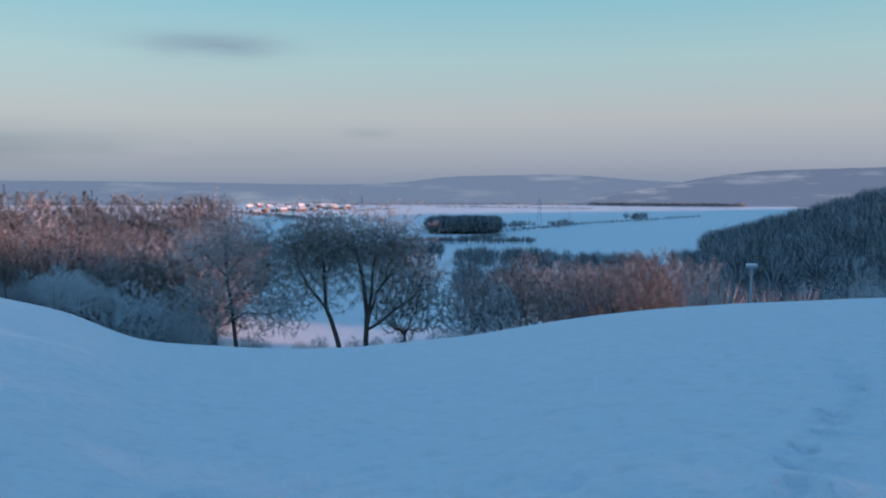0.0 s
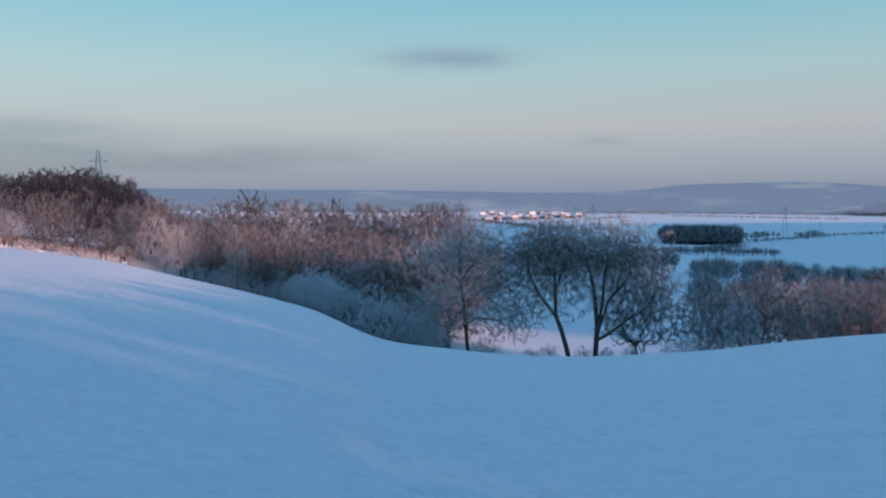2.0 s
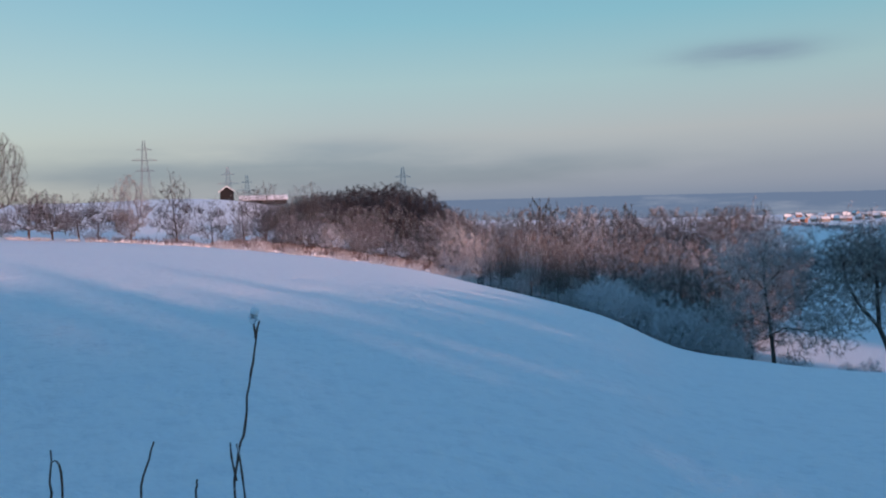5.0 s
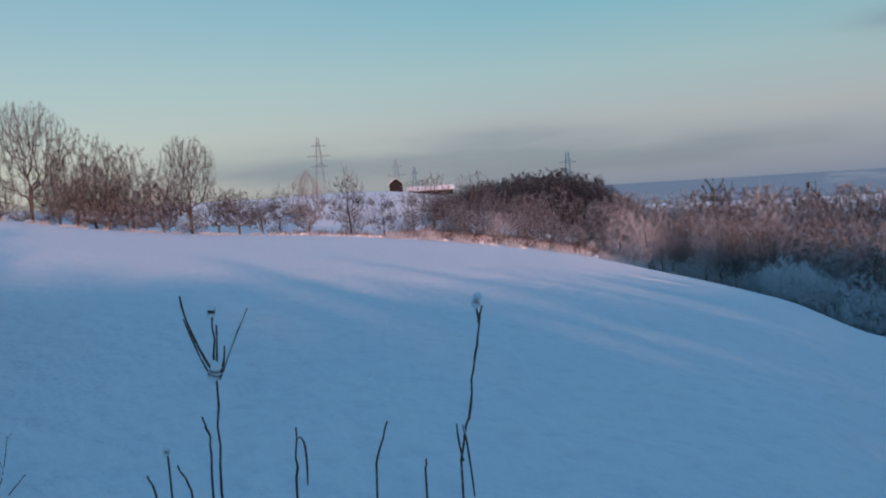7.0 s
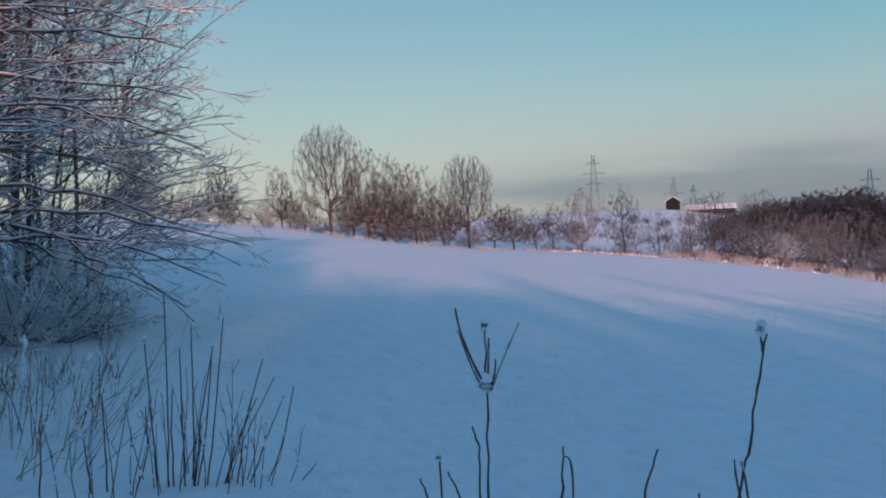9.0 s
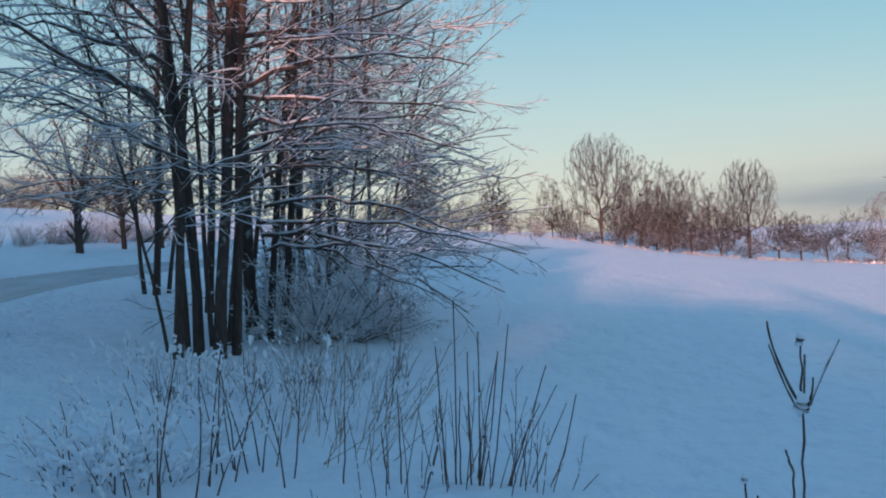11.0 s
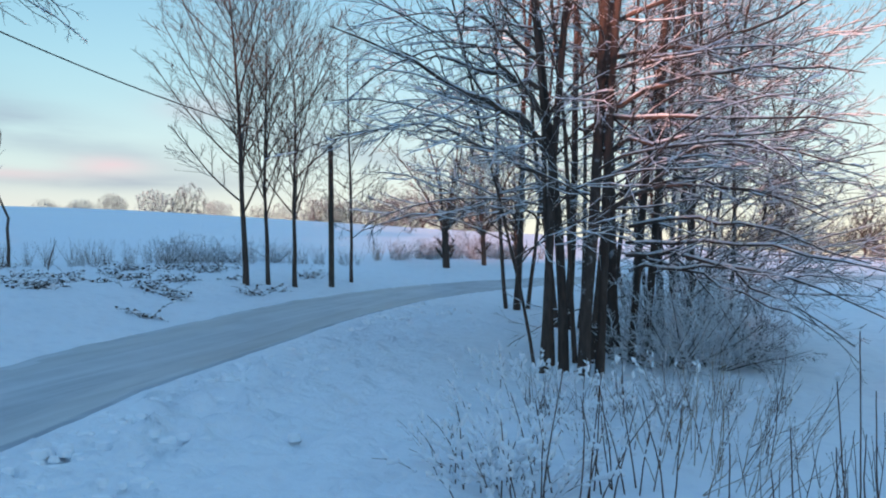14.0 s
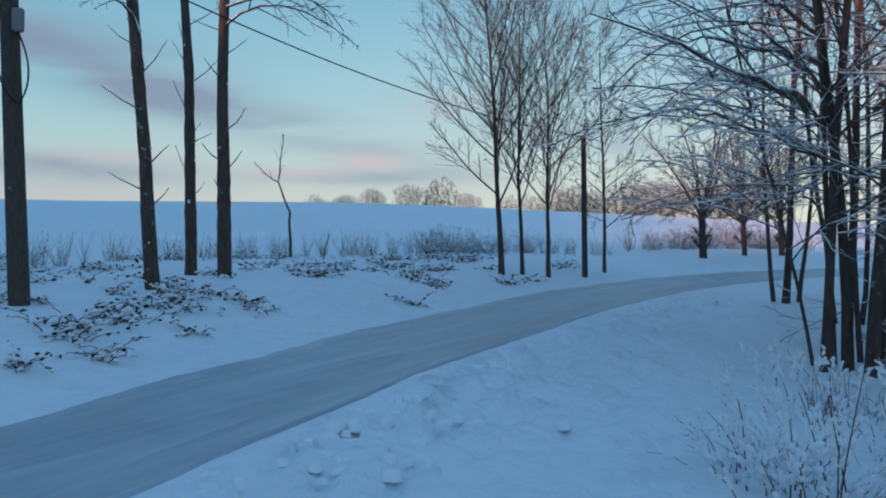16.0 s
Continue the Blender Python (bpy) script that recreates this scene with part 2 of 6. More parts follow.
# ---- the land ----
# knots of the land round the standpoint: bearing to the left, reach of the field, rise to its edge in degrees
# The unseen rise at bearings 200 and 225 is added to shade the hillside.
LAND = [(-100, 55, -1.0), (-60, 50, -5.0), (-28, 58, -7.02), (-17, 68, -8.62), (-8.4, 74, -9.62), (0, 76, -10.78), (7, 76, -11.4),
        (15, 77, -10.95), (20, 80, -10.1), (24.3, 84, -8.0), (27.7, 86, -6.9), (32.6, 90, -5.55), (37, 92, -4.4),
        (42, 92, -3.5), (47.5, 92, -2.68), (55, 92, -1.82), (62.5, 92, -1.2), (68, 92, -0.45), (73, 92, 0.43),
        (79, 95, 1.3), (82, 100, 1.7), (88, 105, 2.3), (97, 100, 3.2), (105, 95, 3.72), (113, 95, 4.27),
        (128, 95, 4.97), (139, 95, 4.9), (147, 95, 4.74), (172, 95, 5.5), (200, 95, 13.0), (225, 85, 12.0), (245, 60, 2.0), (260, 55, -1.0)]
# bearing, height at 250 m, height at 900 m, height of the far rim
# Unseen hills at -88 to -66 and 180 to 215 are added for shade.
FAR = [(-100, 5, 5, 60), (-88, 5, 280, 80), (-66, -10, 280, 80), (-58, -15, 60, 80), (-45, -27, -50, 60), (-36, -31, -52, -58), (-28, -32, -52, -58), (-14, -30, -55, -58), (-5, -26, -55, -58), (5, -25, -55, -58), (14, -24, -55, -58), (27, -20, -52, -58),
       (38, -7, -40, -45), (48, 4, -20, -25), (60, 5, 4, 0), (75, 6, 8, 12), (86, 9, 9, 12), (100, 9.4, 10, 12), (125, 11, 11, 12),
       (147, 11, 11, 12), (180, 36, 30, 12), (215, 46, 34, 20), (246, 12, 12, 20), (250.9, 8, 8, 20), (260, 5, 5, 60)]


def spline(knots, x, col):
    """A smooth curve through the knots' values."""
    kx = np.array([k[0] for k in knots], float)
    ky = np.array([k[col] for k in knots], float)
    m = np.gradient(ky, kx)
    i = np.clip(np.searchsorted(kx, x, side="right") - 1, 0, len(kx) - 2)
    h = kx[i + 1] - kx[i]
    u = (x - kx[i]) / h
    return ((2 * u**3 - 3 * u**2 + 1) * ky[i] + (u**3 - 2 * u**2 + u) * h * m[i]
            + (3 * u**2 - 2 * u**3) * ky[i + 1] + (u**3 - u**2) * h * m[i + 1])


def smooth(a, b, x):
    """0 at a, 1 at b, eased between."""
    u = np.clip((x - a) / (b - a), 0, 1)
    return u * u * (3 - 2 * u)


def bare_height(x, y):
    """Height of the land without road and bank."""
    x, y = np.asarray(x, float), np.asarray(y, float) + 0.45
    r = np.hypot(x, y) + 1e-6
    b = (np.degrees(np.arctan2(-x, y)) + 100) % 360 - 100
    reach, edge = spline(LAND, b, 1), spline(LAND, b, 2)
    zedge = 1.6 + reach * np.tan(np.radians(edge))
    u = r / reach
    power = 1.25 - 0.12 * smooth(60, 95, b) * (1 - smooth(190, 240, b))
    power = power + 0.25 * (1 - smooth(-20, 0, b))
    near = zedge * np.minimum(u, 1) ** power
    z2, z3, z4 = spline(FAR, b, 1), spline(FAR, b, 2), spline(FAR, b, 3)
    lr = np.log(np.maximum(r, 1))
    f1 = smooth(0, 1, (lr - np.log(reach)) / (np.log(250) - np.log(reach)))
    f2 = smooth(np.log(250), np.log(900), lr)
    f3 = smooth(np.log(2700), np.log(4300), lr)
    slope = zedge / reach * (power - 0.0)
    on = zedge + slope * np.minimum(np.maximum(r - reach, 0), 25) * (b < 60) * (1 - f1)
    far = on * (1 - f1) + z2 * f1
    far = far * (1 - f2) + z3 * f2
    far = far * (1 - f3) + z4 * f3
    hill = 35 * np.exp(-((b + 32) / 13) ** 2 - ((r - 430) / 140) ** 2)
    bank = 0.9 * smooth(33, 36.5, b) * (1 - smooth(47, 51, b)) * smooth(-1.5, 5, r - reach) * (1 - smooth(8, 26, r - reach))
    return np.where(u < 1, near, far) + hill + bank


LANE = [(-400, 150), (-120, 44), (-60, 14.5), (-40, 3.9), (-32, -1.4), (-27, -4.35), (-25.5, -5.0), (-23.5, -5.75), (-21.5, -6.3), (-19, -6.72), (-16.5, -6.9), (-14, -6.88), (-11, -6.65),
        (-9, -6.5), (-7, -6.27), (-5, -5.95), (-3.5, -5.7), (0, -5.1), (4, -4.7), (30, -4.4), (400, -8)]


def lane_offset(x, y):
    """How far a place lies from the middle of the lane, plus towards the standpoint."""
    return y - spline(LANE, np.asarray(x, float), 1)


def height(x, y):
    x, y = np.asarray(x, float), np.asarray(y, float)
    d = lane_offset(x, y)
    near = 1 - smooth(45, 90, np.hypot(x, y))
    z = bare_height(x, y)
    bank = 0.16 + 0.2 * smooth(-16, -11, x)
    z = z + near * (bank * smooth(-1.15, -3.4, d) * (1 - smooth(-6, -35, d)) - 0.045 * (1 - smooth(0.85, 1.2, np.abs(d)))
                    + 0.02 * np.exp(-((d - 1.4) / 0.3) ** 2))
    return z


def place(b, r):
    """Plan position at bearing b (degrees to the left of the first view) and distance r."""
    return -r * math.sin(radians(b)), -0.45 + r * math.cos(radians(b))


def mesh_object(name, verts, faces, mat, parent=None, smooth_shade=True):
    me = bpy.data.meshes.new(name)
    me.from_pydata(verts.tolist() if hasattr(verts, "tolist") else verts, [], faces.tolist() if hasattr(faces, "tolist") else faces)
    me.materials.append(mat)
    if smooth_shade:
        me.polygons.foreach_set("use_smooth", [True] * len(me.polygons))
    ob = new(name, me)
    ob.parent = parent
    return ob


def footprints():
    """Hollows trodden into the snow: a single trail down the field and a trampled verge."""
    rng = random.Random(4)
    out = []
    trail = [(1.6, 3.9), (2.11, 4.73), (2.6, 5.57), (3.15, 6.49), (3.66, 7.54), (4.02, 8.4), (4.9, 11.0)]
    for (x0, y0), (x1, y1) in zip(trail[:-1], trail[1:]):
        n = max(2, int(math.hypot(x1 - x0, y1 - y0) / 0.36))
        for k in range(n):
            s = 0.10 if (k + len(out)) % 2 else -0.10
            f = k / n
            out.append((x0 + (x1 - x0) * f + s + rng.uniform(-0.05, 0.05), y0 + (y1 - y0) * f - s * 0.6, rng.uniform(0.08, 0.11), rng.uniform(0.09, 0.14)))
    for _ in range(480):
        x = rng.uniform(-17, -1.2)
        y = float(spline(LANE, np.array(x), 1)) + 1.35 + abs(rng.gauss(0, 1.1))
        out.append((x, y, rng.uniform(0.07, 0.16), rng.uniform(0.03, 0.09)))
    for _ in range(330):
        b, q = rng.uniform(-36, 25), 4.3 + 13 * rng.random() ** 1.6
        x, y = place(b, q)
        out.append((x, y, rng.uniform(0.06, 0.18), rng.uniform(0.015, 0.045)))
    return out


def ground_sheet():
    """One sheet of land from underfoot to the far rim, finer near by."""
    r = [0.35]
    while r[-1] < 4950:
        r.append(r[-1] * (1.013 if r[-1] < 14 else 1.022 if r[-1] < 110 else 1.05) + 0.012)
    r = np.array(r)
    a = np.radians(np.concatenate([np.arange(-32, 152, 0.6), np.arange(152, 328, 3.0)]))
    n, m = len(r), len(a)
    x = -np.outer(r, np.sin(a))
    y = -0.45 + np.outer(r, np.cos(a))
    z = height(x, y)
    # trodden and wind-ruffled relief close by
    relief = np.zeros_like(z)
    rows = int((r < 60).sum())
    for i in range(rows):
        k = 1 - smooth(25, 60, r[i])
        for j in range(m):
            v = Vector((x[i, j], y[i, j], 0))
            d = float(lane_offset(x[i, j], y[i, j]))
            rough_verge = 0.055 * float(smooth(1.0, 1.6, d) * (1 - smooth(2.5, 4.2, d)) * (1 - smooth(7, 15, r[i])))
            w = noise.noise(v * 0.45) * 0.05 + (0.022 + rough_verge) * noise.noise(v * 2.6) + (0.015 + 0.5 * rough_verge) * noise.noise(v * 5.0)
            relief[i, j] = w * k * (0.15 if abs(d) < 1.1 else 1.0)
    z += relief
    for px, py, wide, deep in footprints():
        pr, pb = math.hypot(px, py + 0.45), math.atan2(-px, py + 0.45)
        i0, i1 = np.searchsorted(r, [pr - 3 * wide, pr + 3 * wide])
        j0, j1 = np.searchsorted(a, [pb - 3 * wide / pr, pb + 3 * wide / pr])
        d2 = ((x[i0:i1, j0:j1] - px) ** 2 + (y[i0:i1, j0:j1] - py) ** 2) / wide ** 2
        z[i0:i1, j0:j1] += -deep * np.exp(-d2) + 0.35 * deep * np.exp(-(np.sqrt(d2) - 1.5) ** 2 * 4)
    verts = np.stack([x, y, z], -1).reshape(-1, 3)
    verts = np.vstack([verts, [[0, -0.45, float(height(0, -0.45))]]])
    i, j = np.meshgrid(np.arange(n - 1), np.arange(m), indexing="ij")
    j2 = (j + 1) % m
    quads = np.stack([i * m + j, (i + 1) * m + j, (i + 1) * m + j2, i * m + j2], -1).reshape(-1, 4)
    faces = quads.tolist() + [[n * m, k, (k + 1) % m] for k in range(m)]
    ob = mesh_object("ground", verts, faces, SNOW)
    return tagged(ob, "snow-covered hillside field and valley land", "ground", kind="structure")


ground_sheet()


def lane_sheet():
    """The driven strip of the lane, a hand above the sunk bed."""
    xs = np.arange(-60, 30, 0.25)
    ds = np.linspace(-1.05, 1.05, 25)
    yc = spline(LANE, xs, 1)
    slope = np.gradient(yc, xs)
    nx, ny = -slope / np.hypot(1, slope), 1 / np.hypot(1, slope)
    swell = np.array([1 + 0.07 * noise.noise(Vector((v * 0.6, 3, 0))) + 0.05 * noise.noise(Vector((v * 2.3, 7, 0))) for v in xs])
    x = xs[:, None] + nx[:, None] * ds * swell[:, None]
    y = yc[:, None] + ny[:, None] * ds * swell[:, None]
    z = height(x, y) + 0.012
    for a in range(len(xs)):
        for c in range(len(ds)):
            v = Vector((x[a, c] * 0.25, ds[c] * 3.0, 1.0))
            z[a, c] += 0.016 * noise.noise(v) + 0.006 * noise.noise(Vector((x[a, c] * 2, y[a, c] * 2, 5)))
            z[a, c] -= 0.03 * math.exp(-((abs(ds[c]) - 0.7) / 0.16) ** 2)
            if c in (0, 24):
                z[a, c] -= 0.10
    z[:, 1:-1] = np.maximum(z[:, 1:-1], height(x[:, 1:-1], y[:, 1:-1]) + 0.02)
    n, m = x.shape
    verts = np.stack([x, y, z], -1).reshape(-1, 3)
    i, j = np.meshgrid(np.arange(n - 1), np.arange(m - 1), indexing="ij")
    quads = np.stack([i * m + j, (i + 1) * m + j, (i + 1) * m + j + 1, i * m + j + 1], -1).reshape(-1, 4)
    ob = mesh_object("road", verts, quads, LANE_SNOW)
    ob.data.materials.append(RUT_ICE)
    track = [1 if 0.5 < abs(v + 0.06 * noise.noise(Vector((u * 0.3, v, 2)))) < 0.86 + 0.12 * noise.noise(Vector((u * 0.8, 9, v))) else 0 for u in xs[:-1] for v in 0.5 * (ds[1:] + ds[:-1])]
    ob.data.polygons.foreach_set("material_index", track)
    return tagged(ob, "narrow lane of grey packed snow with wheel ruts", "road", kind="structure")


lane_sheet()


# ---- trees: tapered tubes grown branch by branch ----
class Tubes:
    def __init__(self):
        self.lots = {}

    def add(self, pts, radii, sides):
        self.lots.setdefault((len(pts), sides), []).append((pts, radii))

    def build(self, name, mat, parent=None):
        verts, faces, spikes, base = [], [], [], 0
        for (k, sides), lot in self.lots.items():
            if k == 2 and sides == 3:  # a twig that runs out to a point
                p = np.array([q[0] for q in lot], float)
                r = np.array([q[1][0] for q in lot], float)
                d = p[:, 1] - p[:, 0]
                u = np.cross(d, np.where(np.abs(d[:, 2:3]) > 0.9 * np.linalg.norm(d, axis=1, keepdims=True), np.array([1.0, 0, 0]), np.array([0, 0, 1.0])))
                u /= np.linalg.norm(u, axis=1, keepdims=True) + 1e-9
                w = np.cross(d, u)
                w /= np.linalg.norm(w, axis=1, keepdims=True) + 1e-9
                n = len(lot)
                ring = [p[:, 0] + r[:, None] * (math.cos(a) * u + math.sin(a) * w) for a in (0.5, 2.594, 4.689)]
                verts.append(np.stack(ring + [p[:, 1]], 1).reshape(-1, 3))
                o = base + 4 * np.arange(n)
                tri = [np.stack([o + i, o + (i + 1) % 3, o + 3, o + 3], -1) for i in range(3)]
                spikes.append(np.concatenate(tri)[:, :3])
                base += 4 * n
                continue
            p = np.array([q[0] for q in lot], float)
            r = np.array([q[1] for q in lot], float)
            t = np.gradient(p, axis=1)
            t /= np.linalg.norm(t, axis=2, keepdims=True) + 1e-9
            ref = np.where(np.abs(t[..., 2:3]) > 0.9, np.array([1.0, 0, 0]), np.array([0, 0, 1.0]))
            u = np.cross(t, ref)
            u /= np.linalg.norm(u, axis=2, keepdims=True) + 1e-9
            w = np.cross(t, u)
            ang = np.arange(sides) * 2 * np.pi / sides
            ring = p[:, :, None] + r[:, :, None, None] * (np.cos(ang)[:, None] * u[:, :, None] + np.sin(ang)[:, None] * w[:, :, None])
            n = len(lot)
            verts.append(ring.reshape(-1, 3))
            a, b, c = np.meshgrid(np.arange(n), np.arange(k - 1), np.arange(sides), indexing="ij")
            c2 = (c + 1) % sides
            o = base + a * k * sides
            faces.append(np.stack([o + b * sides + c, o + (b + 1) * sides + c, o + (b + 1) * sides + c2, o + b * sides + c2], -1).reshape(-1, 4))
            base += n * k * sides
        faces = (np.vstack(faces).tolist() if faces else []) + (np.vstack(spikes).tolist() if spikes else [])
        return mesh_object(name, np.vstack(verts), faces, mat, parent)


def grow(rng, start, way, length, k, wander, lift):
    """Points of a branch that wanders and bends up (lift > 0) or down."""
    pts = [np.array(start, float)]
    d = np.array(way, float)
    d /= np.linalg.norm(d)
    for _ in range(k - 1):
        d = d + rng.normal(0, wander, 3) + np.array([0, 0, lift])
        d /= np.linalg.norm(d)
        pts.append(pts[-1] + d * length / (k - 1))
    return np.array(pts)


def off_axis(rng, t, angle, azimuth=None):
    """A direction that leaves t by an angle."""
    ref = np.array([1.0, 0, 0]) if abs(t[2]) > 0.8 else np.array([0, 0, 1.0])
    u = np.cross(t, ref)
    u /= np.linalg.norm(u)
    w = np.cross(t, u)
    a = rng.uniform(0, 2 * np.pi) if azimuth is None else azimuth
    s = u * math.cos(a) + w * math.sin(a)
    return t * math.cos(angle) + s * math.sin(angle)


def sprout(rng, parents, count, span, ratio, angle, thin, k, wander, lift, shape=lambda u: 1.0, least=0.004, upright=0.0):
    """Side branches on a list of (points, radii)."""
    out = []
    for pts, rad in parents:
        total = np.linalg.norm(np.diff(pts, axis=0), axis=1).sum()
        az = rng.uniform(0, 6.28)
        for c in range(count):
            u = span[0] + (span[1] - span[0]) * (c + rng.uniform(0, 1)) / count
            f = u * (len(pts) - 1)
            i = min(int(f), len(pts) - 2)
            g = f - i
            s = pts[i] * (1 - g) + pts[i + 1] * g
            r = (rad[i] * (1 - g) + rad[i + 1] * g)
            t = pts[i + 1] - pts[i]
            t = t / np.linalg.norm(t)
            az += 2.4 + rng.uniform(-0.6, 0.6)
            d = off_axis(rng, t, radians(angle * rng.uniform(0.75, 1.25)), az)
            d = d + np.array([0, 0, upright])
            ln = total * ratio * shape(u) * rng.uniform(0.7, 1.25)
            q = grow(rng, s, d, ln, k, wander, lift)
            r0 = max(r * thin, least)
            out.append((q, np.linspace(r0, max(r0 * 0.35, least * 0.7), k)))
    return out


def bare_tree(name, seed, stems, levels, mats, wood=2, size=None, fine=False):
    """A leafless tree. stems: (points, radii); levels: arguments of sprout; the first `wood` orders form the trunk part."""
    rng = np.random.default_rng(seed)
    top = new(name)
    trunk, crown = Tubes(), Tubes()
    orders = [stems(rng)]
    for lv in levels:
        orders.append(sprout(rng, orders[-1], **lv))
    for o, branches in enumerate(orders):
        sides = ((8, 5, 4, 3) if fine else (6, 4, 3, 3))[o]
        for q, r in branches:
            (trunk if o < wood else crown).add(q, r, sides)
    parts = trunk.build("trunk", mats[0], top), crown.build("crown", mats[1], top)
    if size:
        # bring the whole to the height and crown width that are asked for
        co = [np.empty(len(p.data.vertices) * 3) for p in parts]
        for p, c in zip(parts, co):
            p.data.vertices.foreach_get("co", c)
        tips = co[1].reshape(-1, 3)
        sz = size[0] / np.percentile(tips[:, 2], 99.5)
        sx = 0.5 * size[1] / np.percentile(np.hypot(tips[:, 0], tips[:, 1]), 97)
        for p, c in zip(parts, co):
            v = c.reshape(-1, 3)
            v[:, 2] *= sz
            v[:, :2] *= sx
            p.data.vertices.foreach_set("co", v.ravel())
            p.data.update()
    return top


def one_stem(h, radius, k=9, wander=0.03, lean=(0, 0), tip=0.12):
    def stems(rng):
        q = grow(rng, (0, 0, -0.3), (lean[0], lean[1], 1), h + 0.3, k, wander, 0.02)
        return [(q, radius * np.linspace(1, tip, k) * (1 + 0.25 * np.exp(-np.arange(k) * 1.5)))]
    return stems


def forked(h, radius, forks, spread, low=0.2, k=7, lift=0.02, flat=0.46, ragged=0.12):
    """A short bole that divides into limbs which end on a rounded crown outline."""
    def stems(rng):
        bole = grow(rng, (0, 0, -0.3), (0, 0, 1), h * low + 0.3, 4, 0.03, 0)
        out = [(bole, radius * np.linspace(1.15, 0.9, 4))]
        mid, tall = 0.5 * (1 + low * 0.55), 0.5 * (1 - low * 0.55)
        for f in range(forks):
            a = 2.4 * f + rng.uniform(-0.4, 0.4)
            share = (f + rng.uniform(0, 1)) / forks
            s = math.radians(spread * share ** 0.8)
            d = np.array([math.sin(s) * math.cos(a), math.sin(s) * math.sin(a), math.cos(s)])
            o = bole[-1] - np.array([0, 0, rng.uniform(0, 0.35) * h * low])
            # where this way leaves the crown's ellipsoid
            p = (o - np.array([0, 0, mid * h])) / np.array([flat * h, flat * h, tall * h])
            g = d / np.array([flat * h, flat * h, tall * h])
            A, B, C = g @ g, p @ g, p @ p - 1
            reach = (-B + math.sqrt(max(0.0, B * B - A * C))) / A if B * B > A * C else 0.25 * h
            q = grow(rng, o, d, max(0.15 * h, reach) * (1 + rng.uniform(-ragged, 0.3 * ragged)), k, 0.045, lift)
            out.append((q, radius * np.linspace(0.5, 0.07, k) * (1 - 0.4 * share)))
        return out
    return stems


def bushy(h, radius, count, spread, k=5):
    """Many stems from one stool."""
    def stems(rng):
        out = []
        for _ in range(count):
            a, s = rng.uniform(0, 6.283), math.radians(spread * math.sqrt(rng.uniform(0, 1)))
            d = (math.sin(s) * math.cos(a), math.sin(s) * math.sin(a), math.cos(s))
            o = (0.5 * rng.normal(), 0.5 * rng.normal(), -0.2)
            out.append((grow(rng, o, d, h * rng.uniform(0.6, 1.05), k, 0.08, 0.03), radius * np.linspace(1, 0.25, k)))
        return out
    return stems


def level(count, span, ratio, angle, thin, k, wander=0.08, lift=0.05, shape=lambda u: 1.0, least=0.012, upright=0.0):
    return dict(count=count, span=span, ratio=ratio, angle=angle, thin=thin, k=k, wander=wander, lift=lift, shape=shape, least=least, upright=upright)


fade = lambda u: 1.15 - 0.75 * u
FULL = (10.0, 10.0)


# each kind is made 10 m high and 10 m wide, and scaled where it stands
def outline(rng, count, low, top, half, belly=0.5, hollow=0.3, lobes=16, ragged=0.2):
    """Places in a rounded, uneven crown between the heights low and top."""
    way = rng.normal(0, 1, (count, 3))
    way /= np.linalg.norm(way, axis=1, keepdims=True)
    knob = rng.normal(0, 1, (lobes, 3))
    knob /= np.linalg.norm(knob, axis=1, keepdims=True)
    near = np.max(way @ knob.T, axis=1)
    reach = 1 - ragged + ragged * np.clip((near - 0.72) / 0.25, 0, 1)
    far = (hollow ** 3 + (1 - hollow ** 3) * rng.uniform(0, 1, count)) ** (1 / 2.6)
    p = way * (reach * far)[:, None]
    c = low + (top - low) * belly
    z = np.where(p[:, 2] > 0, c + p[:, 2] * (top - c), c + p[:, 2] * (c - low))
    return np.stack([p[:, 0] * half, p[:, 1] * half, z], 1)


def join_up(rng, nodes, parent, goals, direct, base, sweep=0.0, clear=-9.0):
    """Lead a branch to every goal from the wood that is already there; direct: dislike of detours; sweep: liking for steep growth; clear: bare bole."""
    P = np.zeros((len(nodes) + 2 * len(goals), 3))
    L = np.zeros(len(P))
    n = len(nodes)
    P[:n] = nodes
    parent = list(parent)
    L[:n][nodes[:, 2] < clear] = 1e6
    for g in goals[np.argsort(np.linalg.norm(goals - base, axis=1))]:
        d = np.linalg.norm(P[:n] - g, axis=1)
        j = int(np.argmin(d + sweep * (d - (g[2] - P[:n, 2])) + direct * L[:n]))
        step = d[j]
        if step > 0.9:  # a bend on the way
            back = P[j] - P[parent[j]] if j else np.array([0, 0, 1.0])
            ln = np.linalg.norm(back)
            mid = 0.5 * (P[j] + g) + (back / ln if ln > 1e-6 else back) * step * 0.14 + rng.normal(0, 0.035 * step, 3)
            P[n], L[n] = mid, L[j] + 0.5 * step
            parent.append(j)
            j, n = n, n + 1
        P[n], L[n] = g, L[j] + np.linalg.norm(g - P[j])
        parent.append(j)
        n += 1
    return P[:n], parent


